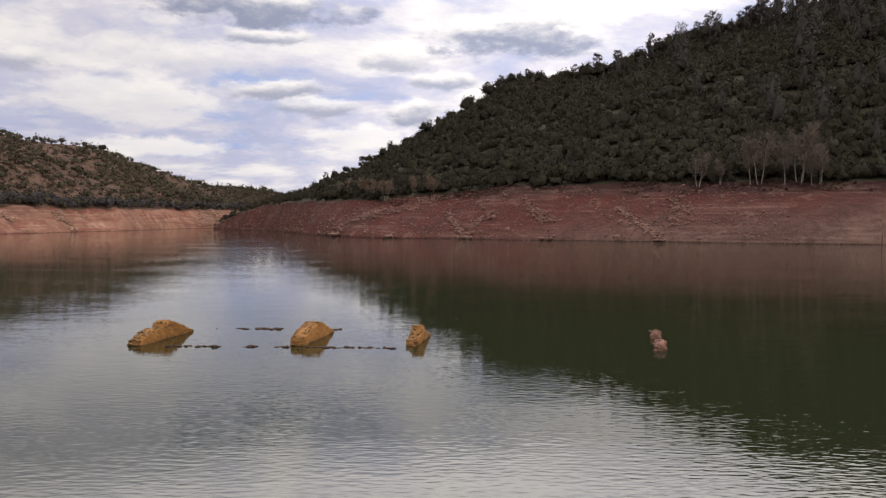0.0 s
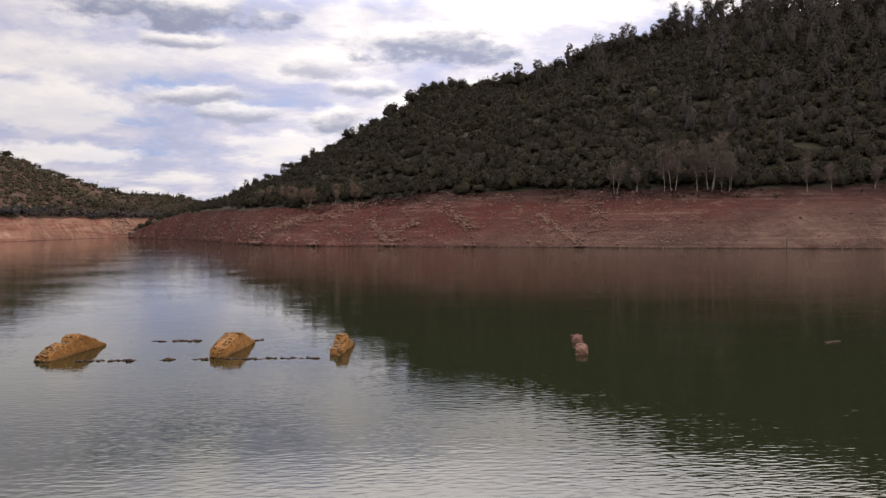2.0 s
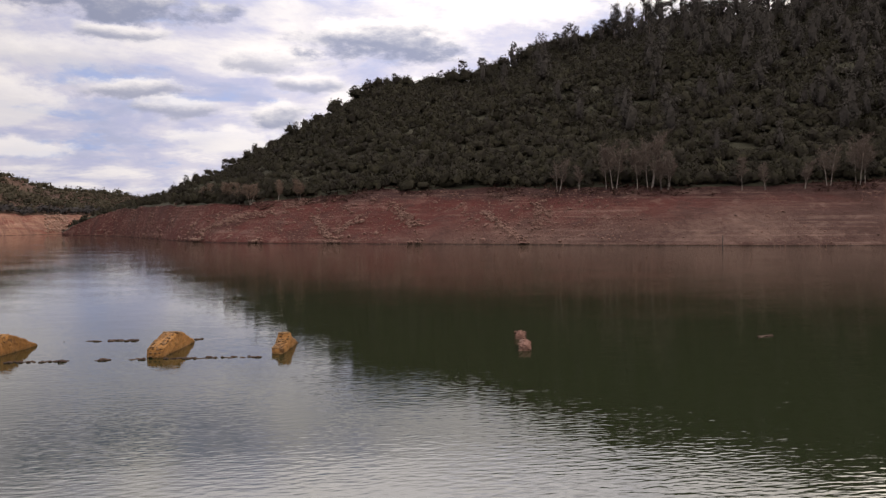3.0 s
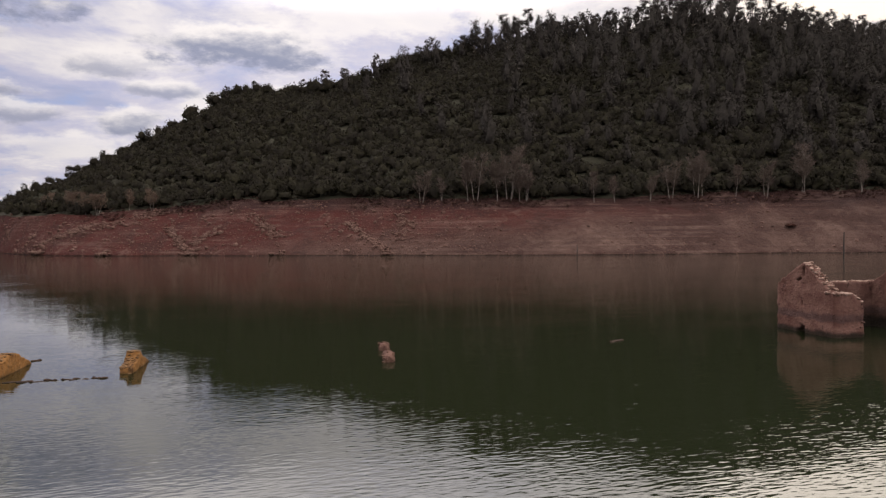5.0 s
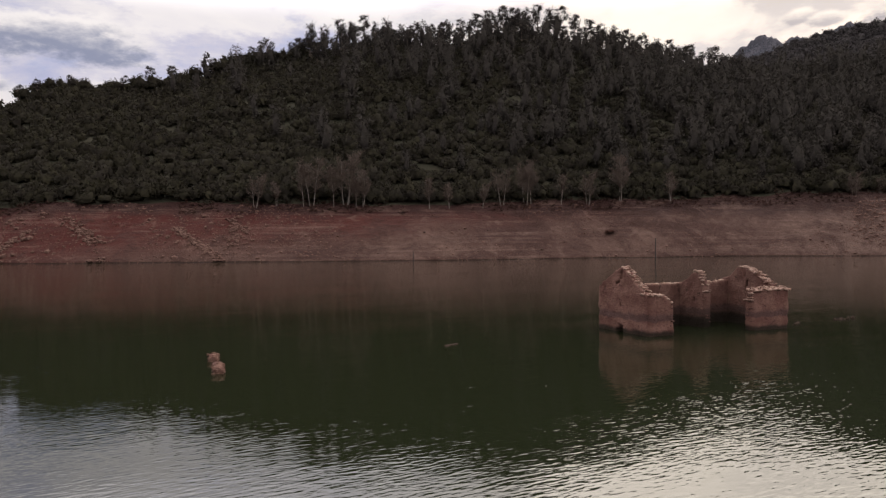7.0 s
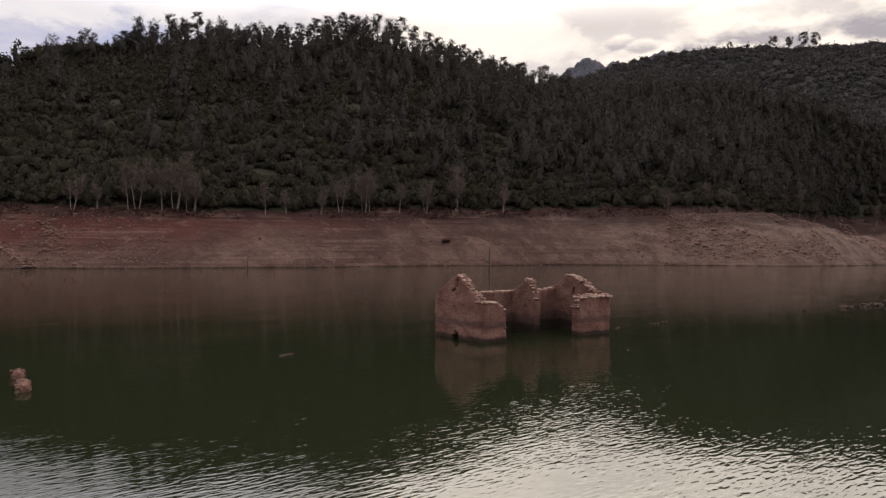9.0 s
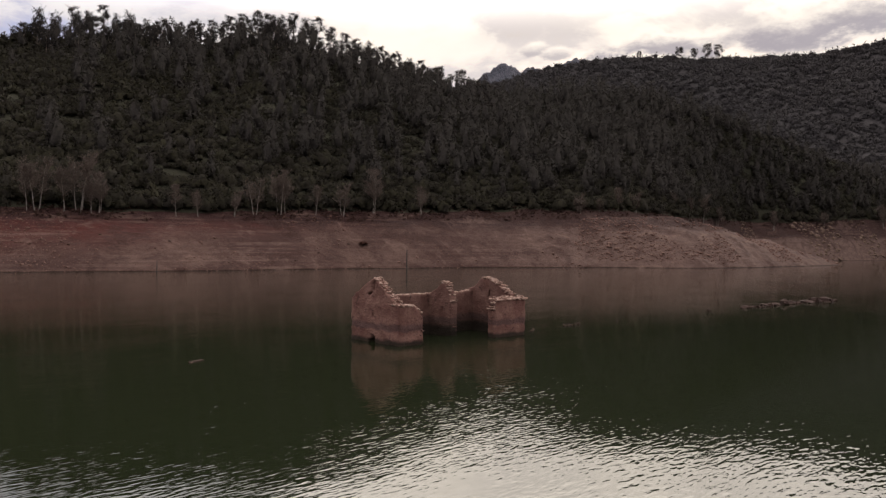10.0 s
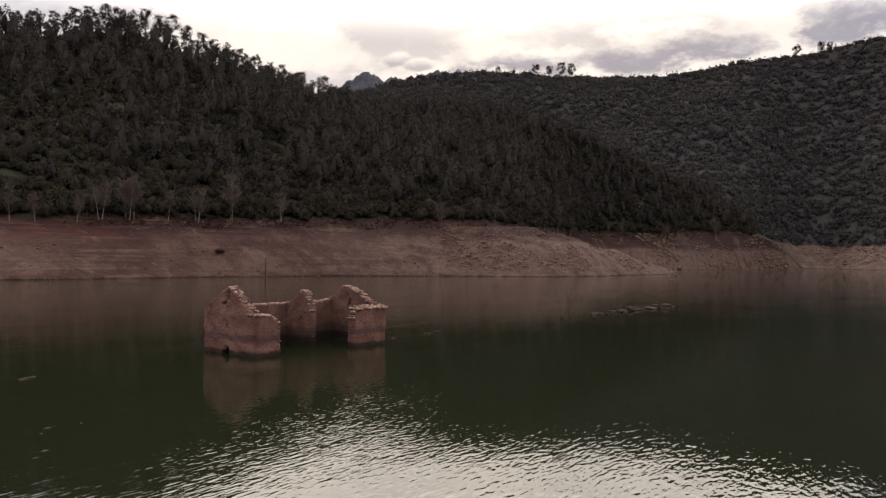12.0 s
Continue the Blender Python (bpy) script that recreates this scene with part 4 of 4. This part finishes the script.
BROKEN = rock("broken_wall_stone", (0.070, 0.036, 0.029), (0.110, 0.060, 0.048), (0.185, 0.118, 0.094), 2.0, 0.7, 0.03)
PINK = rock("pink_stone", (0.060, 0.028, 0.021), (0.105, 0.054, 0.040), (0.24, 0.155, 0.12), 2.4, 0.8, 0.03)
WET = rock("wet_stone", (0.022, 0.014, 0.011), (0.036, 0.023, 0.017), (0.062, 0.041, 0.030), 1.6, 0.7, 0.03)
DARK_BLOCK = rock("dark_block", (0.020, 0.012, 0.010), (0.036, 0.022, 0.018), (0.10, 0.066, 0.052), 1.2, 0.8, 0.05)
WET_FINISH = WET.node_tree.nodes["Principled BSDF"]
WET_FINISH.inputs["Roughness"].default_value = 0.85
WET_FINISH.inputs["Specular IOR Level"].default_value = 0.05
for me in STONES:
    me.materials.append(SUNLIT_CAP)
EDGE_STONES = [me.copy() for me in STONES]
for me in EDGE_STONES:
    me.materials[0] = BROKEN


def masonry(name, a, b, thick, top, parent, mat, holes=(), low=-2.0, rough=0.05, cell=0.13, seed=0, label=""):
    """A ruined wall from a to b on plan. top: (along, height) pairs; holes: (along, height, breadth, rise), cut right through."""
    a, b = Vector((*a, 0)), Vector((*b, 0))
    way = (b - a).normalized()
    side = Vector((-way.y, way.x, 0))
    length = (b - a).length
    ns = max(3, int(length / cell) + 1)
    crest = np.interp(np.linspace(0, length, ns), [p[0] for p in top], [p[1] for p in top])
    nz = int((max(crest) - low) / cell) + 1
    bm = bmesh.new()
    lattice = {}
    for i in range(ns):
        s = length * i / (ns - 1)
        up = crest[i] + 1.2 * rough * noise.noise(Vector((s * 3, seed, 9.1))) + 0.7 * rough * noise.noise(Vector((s * 9, seed, 4.1)))
        for k in range(nz):
            z = low + (up - low) * k / (nz - 1)
            for f in (0, 1, 2):
                p = a + way * s + side * (thick * (f / 2.0 - 0.5))
                p.z = z
                q = p * 2.3 + Vector((seed, f * 3.0, 0))
                p += side * ((f - 1) * rough * (noise.noise(q) + 0.6 * noise.noise(q * 3.1)))
                if i in (0, ns - 1):
                    p += way * (rough * 0.9 * noise.noise(q * 1.1 + Vector((7, 0, 0))) + rough * 0.8 * noise.noise(q * 4.0))
                if k == nz - 1 and f != 1:
                    p.z -= 0.04
                lattice[i, k, f] = bm.verts.new(p)

    def solid(i, k):
        if not (0 <= i < ns - 1 and 0 <= k < nz - 1):
            return False
        s, z = length * (i + 0.5) / (ns - 1), low + (crest[i] - low) * (k + 0.5) / (nz - 1)
        return not any(abs(s - h[0]) < h[2] / 2 and abs(z - h[1]) < h[3] / 2 for h in holes)

    for i in range(ns - 1):
        for k in range(nz - 1):
            if not solid(i, k):
                continue
            g = lambda di, dk, f: lattice[i + di, k + dk, f]
            bm.faces.new((g(0, 0, 0), g(1, 0, 0), g(1, 1, 0), g(0, 1, 0)))
            bm.faces.new((g(0, 0, 2), g(0, 1, 2), g(1, 1, 2), g(1, 0, 2)))
            for f in (0, 1):
                if not solid(i - 1, k):
                    bm.faces.new((g(0, 0, f), g(0, 1, f), g(0, 1, f + 1), g(0, 0, f + 1)))
                if not solid(i + 1, k):
                    bm.faces.new((g(1, 0, f), g(1, 0, f + 1), g(1, 1, f + 1), g(1, 1, f)))
                if not solid(i, k + 1):
                    bm.faces.new((g(0, 1, f), g(1, 1, f), g(1, 1, f + 1), g(0, 1, f + 1)))
                if k > 0 and not solid(i, k - 1):
                    bm.faces.new((g(0, 0, f), g(0, 0, f + 1), g(1, 0, f + 1), g(1, 0, f)))
    loose = [v for v in bm.verts if not v.link_faces]
    bmesh.ops.delete(bm, geom=loose, context="VERTS")
    bmesh.ops.recalc_face_normals(bm, faces=bm.faces)
    for f in bm.faces:
        f.smooth = True
    ob = part(name, bm, mat, parent, label)
    return ob, a, way, side, length, crest


def lay_stone(parent, place, size, turn, mesh=None, tilt=8.0):
    ob = new("stone", mesh or random.choice(STONES))
    ob.parent = parent
    ob.matrix_local = pose(*place, random.uniform(-tilt, tilt), random.uniform(-tilt, tilt), turn) @ Matrix.Diagonal((*size, 1))
    return ob


def cap_stones(built, thick, s0, s1, step=0.24, size=0.26, rise=0.05, rows=2):
    """Loose top courses laid along the head of a ruined wall."""
    ob, a, way, side, length, crest = built
    turn = math.degrees(math.atan2(way.y, way.x))
    s = s0
    while s < s1:
        for row in range(rows):
            off = (row - (rows - 1) / 2) * thick / rows + random.uniform(-0.04, 0.04)
            p = a + way * (s + random.uniform(-0.05, 0.05)) + side * off
            z = float(np.interp(s, np.linspace(0, length, len(crest)), crest)) + rise * random.uniform(0.2, 1.3)
            if random.random() < 0.16:
                continue
            big = size * random.choice((0.7, 0.9, 1.0, 1.3))
            lay_stone(ob, (p.x, p.y, z - 0.03), (big * random.uniform(0.9, 1.5), big * random.uniform(0.8, 1.2), big * random.uniform(0.6, 1.0)), turn + random.uniform(-35, 35), None, 18.0)
        s += step * random.uniform(0.8, 1.2)


def edge_stones(built, at, z0, z1, thick, step=0.2, size=0.28):
    """Ragged stones up a broken wall end."""
    ob, a, way, side, length, crest = built
    turn = math.degrees(math.atan2(way.y, way.x))
    z = z0
    while z < z1:
        for off in (-0.3, 0.0, 0.3):
            if random.random() < 0.3:
                continue
            inward = -0.08 if at > length / 2 else 0.08
            p = a + way * (at + inward + random.uniform(-0.08, 0.08)) + side * (off * thick + random.uniform(-0.05, 0.05))
            lay_stone(ob, (p.x, p.y, z + random.uniform(-0.04, 0.04)), (size * random.uniform(0.7, 1.2), size * random.uniform(0.7, 1.1), size * random.uniform(0.55, 0.85)), turn, random.choice(EDGE_STONES))
        z += step


# house: front-left corner, ridge direction and the way to its back
FX, FY = 29.15, 27.64
RU, RB = Vector((0.9863, -0.165)), Vector((0.165, 0.9863))


def at_house(u, b):
    return (FX + RU.x * u + RB.x * b, FY + RU.y * u + RB.y * b)


house = tagged(new("ruined_house"), "roofless ruined house of rendered stone standing in the lake", "ruin")
g1 = masonry("gable_wall", at_house(0.25, -0.1), at_house(0.25, 4.2), 0.5, ((0, 2.02), (0.3, 2.12), (2.1, 3.38), (2.35, 3.40), (3.3, 2.92), (3.6, 2.66), (4.0, 2.6), (4.05, 2.40), (4.3, 2.35)), house, RENDER,
             ((2.25, 2.98, 0.24, 0.42), (2.55, 2.62, 0.5, 0.14), (2.3, 0.10, 0.44, 0.5), (2.55, 0.0, 0.4, 0.3), (2.25, 1.42, 0.13, 0.14)), seed=3, rough=0.06)
cap_stones(g1, 0.5, 0.1, 2.35, 0.13, 0.17, 0.05, 3)
cap_stones(g1, 0.5, 2.5, 4.2, 0.3, 0.15, 0.01, 2)
stub = masonry("front_wall", at_house(0.3, 0.17), at_house(1.55, 0.17), 0.5, ((0, 2.05), (0.7, 2.02), (1.0, 1.85), (1.3, 1.5)), house, RENDER, seed=8, rough=0.07)
edge_stones(stub, 1.25, 0.0, 1.75, 0.5, 0.17, 0.22)
cap_stones(stub, 0.6, -0.3, 1.2, 0.14, 0.19, 0.05, 4)
g2 = masonry("gable_wall", at_house(5.3, 1.75), at_house(5.3, 4.1), 0.48, ((0, 1.75), (0.08, 2.2), (0.3, 2.75), (0.5, 3.0), (0.7, 3.1), (1.2, 2.72), (1.9, 2.4), (2.4, 2.3)), house, DAMP_SHADED, ((0.75, 1.5, 0.14, 0.34),), seed=12, rough=0.06)
edge_stones(g2, 0.03, 0.35, 2.1, 0.48, 0.17, 0.22)
cap_stones(g2, 0.48, 0.05, 0.95, 0.10, 0.17, 0.05, 3)
g4 = masonry("gable_wall", at_house(8.75, 0.45), at_house(8.75, 4.2), 0.5, ((0, 2.32), (0.2, 2.42), (1.6, 3.16), (1.75, 3.18), (1.8, 2.55), (1.98, 2.5), (2.05, 3.2), (2.4, 3.22), (2.9, 2.85), (3.3, 2.62), (3.8, 2.5)), house, DAMP_SHADED,
             ((1.35, 1.35, 0.22, 0.4), (1.75, 2.35, 0.2, 0.4)), seed=17, rough=0.06)
cap_stones(g4, 0.55, 0.1, 1.75, 0.13, 0.18, 0.05, 4)
cap_stones(g4, 0.5, 2.05, 2.5, 0.2, 0.24, 0.05, 2)
front = masonry("front_wall", at_house(6.55, -0.05), at_house(9.0, -0.05), 0.52, ((0, 1.6), (0.08, 1.95), (0.15, 2.1), (2.45, 2.12)), house, RENDER, seed=23, rough=0.04)
edge_stones(front, 0.02, 0.3, 2.0, 0.5, 0.17, 0.2)
cap_stones(front, 0.72, -0.05, 2.5, 0.13, 0.19, 0.05, 5)
cap_stones(front, 0.5, 0.0, 2.45, 0.15, 0.19, 0.15, 3)
rear = masonry("back_wall", at_house(0.5, 3.95), at_house(8.6, 3.95), 0.48, ((0, 2.35), (2.0, 2.32), (5.0, 2.35), (6.0, 2.30), (7.3, 2.38), (8.1, 2.5)), house, DAMP_SHADED, seed=29)
cap_stones(rear, 0.48, 0.3, 7.9, 0.2, 0.16, 0.02, 2)

# wall heads of drowned houses, silted ochre
for ax, ay, bx, by, thick, top, mat, seed, name in (
        (-12.15, 30.1, -11.35, 34.3, 0.62, ((0, 0.05), (0.2, 0.26), (0.8, 0.44), (1.4, 0.52), (1.62, 0.50), (1.70, 0.26), (1.80, 0.28), (1.88, 0.66), (2.2, 0.74), (2.6, 0.64), (3.4, 0.38), (4.05, 0.10), (4.28, -0.25)), OCHRE, 31, "front"),
        (-5.75, 30.1, -5.05, 34.2, 0.60, ((0, 0.0), (0.1, 0.34), (0.8, 0.52), (1.2, 0.60), (1.7, 0.72), (2.3, 0.66), (3.0, 0.42), (3.8, 0.08), (4.1, -0.25)), OCHRE, 37, "mid"),
        (-1.25, 30.1, -0.65, 33.3, 0.46, ((0, -0.05), (0.1, 0.22), (0.6, 0.34), (1.05, 0.46), (1.2, 0.68), (1.4, 0.64), (1.55, 0.44), (2.4, 0.2), (3.2, -0.15)), OCHRE, 43, "last")):
    thing = tagged(new("sunken_wall"), "ochre silted head of a drowned stone wall above the water", "ruined wall", "wall heads of the drowned houses")
    built = masonry("wall_head", (ax, ay), (bx, by), thick, top, thing, mat, low=-1.5, rough=0.05, cell=0.09, seed=seed)
    cap_stones(built, thick, 0.02, 2.4, 0.12, 0.12, 0.01, 4)
    edge_stones(built, 0.02, -0.05, 0.30, thick, 0.12, 0.14)
    for o in list(built[0].children):
        o.data = o.data.copy()
        o.data.materials[0] = BROWN
thing = tagged(new("sunken_wall"), "short pinkish stone wall head rising from the dark water", "ruined wall", "wall heads of the drowned houses")
PINK_STONES = [me.copy() for me in STONES]
for me in PINK_STONES:
    me.materials[0] = PINK
for a, b, thick, top, seed in (((8.22, 28.95), (8.48, 30.05), 0.34, ((0, 0.20), (0.15, 0.26), (0.5, 0.32), (0.95, 0.36), (1.13, 0.15)), 51), ((8.86, 31.9), (9.0, 32.6), 0.34, ((0, 0.16), (0.1, 0.22), (0.5, 0.32), (0.72, 0.22)), 57)):
    built = masonry("wall_head", a, b, thick, top, thing, PINK, low=-1.0, rough=0.05, cell=0.08, seed=seed)
    length = built[4]
    for k in range(22):
        f, off = random.uniform(-0.02, 1.0), random.choice((-0.5, 0.5, 0.0))
        p = built[1] + built[2] * (f * length) + built[3] * (off * thick)
        high = float(np.interp(f * length, [q[0] for q in top], [q[1] for q in top]))
        lay_stone(built[0], (p.x, p.y, high if off == 0.0 else random.uniform(-0.05, high)), (random.uniform(0.10, 0.22), random.uniform(0.10, 0.18), random.uniform(0.08, 0.14)), random.uniform(-25, 25), random.choice(PINK_STONES), 12.0)

# stones of the outer walls just breaking the surface
WET_STONES = [me.copy() for me in STONES]
BLOCKS = [me.copy() for me in STONES]
for me in BLOCKS:
    me.materials[0] = DARK_BLOCK
for me in WET_STONES:
    me.materials[0] = WET


def breaking_wall(spans, label, height=0.12, kinds=None):
    """Stones along a line that the water just uncovers. spans: from x, y to x, y, how many."""
    thing = tagged(new("sunken_wall"), label, "ruined wall", "walls just under the surface")
    for x0, y0, x1, y1, count in spans:
        for k in range(count):
            f = (k + random.uniform(0.2, 0.8)) / count
            s = random.uniform(0.08, 0.22)
            lay_stone(thing, (x0 + (x1 - x0) * f, y0 + (y1 - y0) * f + random.uniform(-0.12, 0.12), random.uniform(-0.05, 0.01)), (s * 1.5, s, height * random.uniform(0.9, 1.9)), random.uniform(-20, 20), random.choice(kinds or WET_STONES))
    return thing


breaking_wall(((-10.9, 30.1, -8.7, 29.95, 30), (-7.75, 29.9, -7.3, 29.9, 6), (-6.5, 29.9, -6.0, 29.9, 6), (-5.3, 29.8, -1.9, 29.55, 40)), "dark wet stones of a front wall just breaking the surface")
breaking_wall(((-10.4, 34.9, -10.2, 34.9, 1), (-9.4, 34.8, -8.8, 34.8, 7), (-8.5, 34.8, -7.3, 34.7, 20), (-4.9, 34.6, -4.5, 34.5, 5)), "dark wet stones of a back wall just breaking the surface")
breaking_wall(((19.0, 30.4, 19.9, 30.8, 9),), "small wet stones awash in the dark water", 0.15, BLOCKS)
breaking_wall(((39.6, 26.7, 40.9, 27.0, 7),), "low stones awash beside the ruined house", 0.26, BLOCKS)
breaking_wall(((44.0, 26.9, 45.6, 26.7, 11),), "flat heap of stones awash in the lake", 0.3, BLOCKS)
breaking_wall(((49.0, 25.8, 49.3, 25.8, 2), (62.4, 24.4, 63.0, 24.4, 3)), "two small stones awash in the lake", 0.36, BLOCKS)
# row of larger blocks farther out
thing = tagged(new("rubble_row"), "row of rough dark blocks from a wall in the lake", "ruined wall")
for x, y, w, h in ((68.0, 23.4, 0.9, 0.6), (69.0, 23.2, 0.7, 0.4), (70.2, 23.05, 0.9, 0.3), (71.5, 22.9, 1.0, 0.62), (72.4, 22.7, 0.8, 0.75), (73.6, 22.5, 1.1, 0.6), (75.2, 22.2, 1.1, 1.15), (76.4, 22.0, 1.2, 0.7), (77.4, 21.8, 0.8, 0.5), (79.4, 21.4, 1.8, 0.8), (80.6, 21.1, 1.5, 1.35), (82.6, 20.6, 2.2, 1.0)):
    lay_stone(thing, (x, y, 0.0), (w * 0.8, w * 0.8, h * 1.3), random.uniform(-40, 40), random.choice(BLOCKS), 22)
    for _ in range(2):
        lay_stone(thing, (x + random.uniform(-0.7, 0.7) * w, y - random.uniform(0.1, 0.5), random.uniform(-0.05, 0.15) * h), (w * 0.3, w * 0.3, h * 0.45), random.uniform(-60, 60), random.choice(BLOCKS), 25)
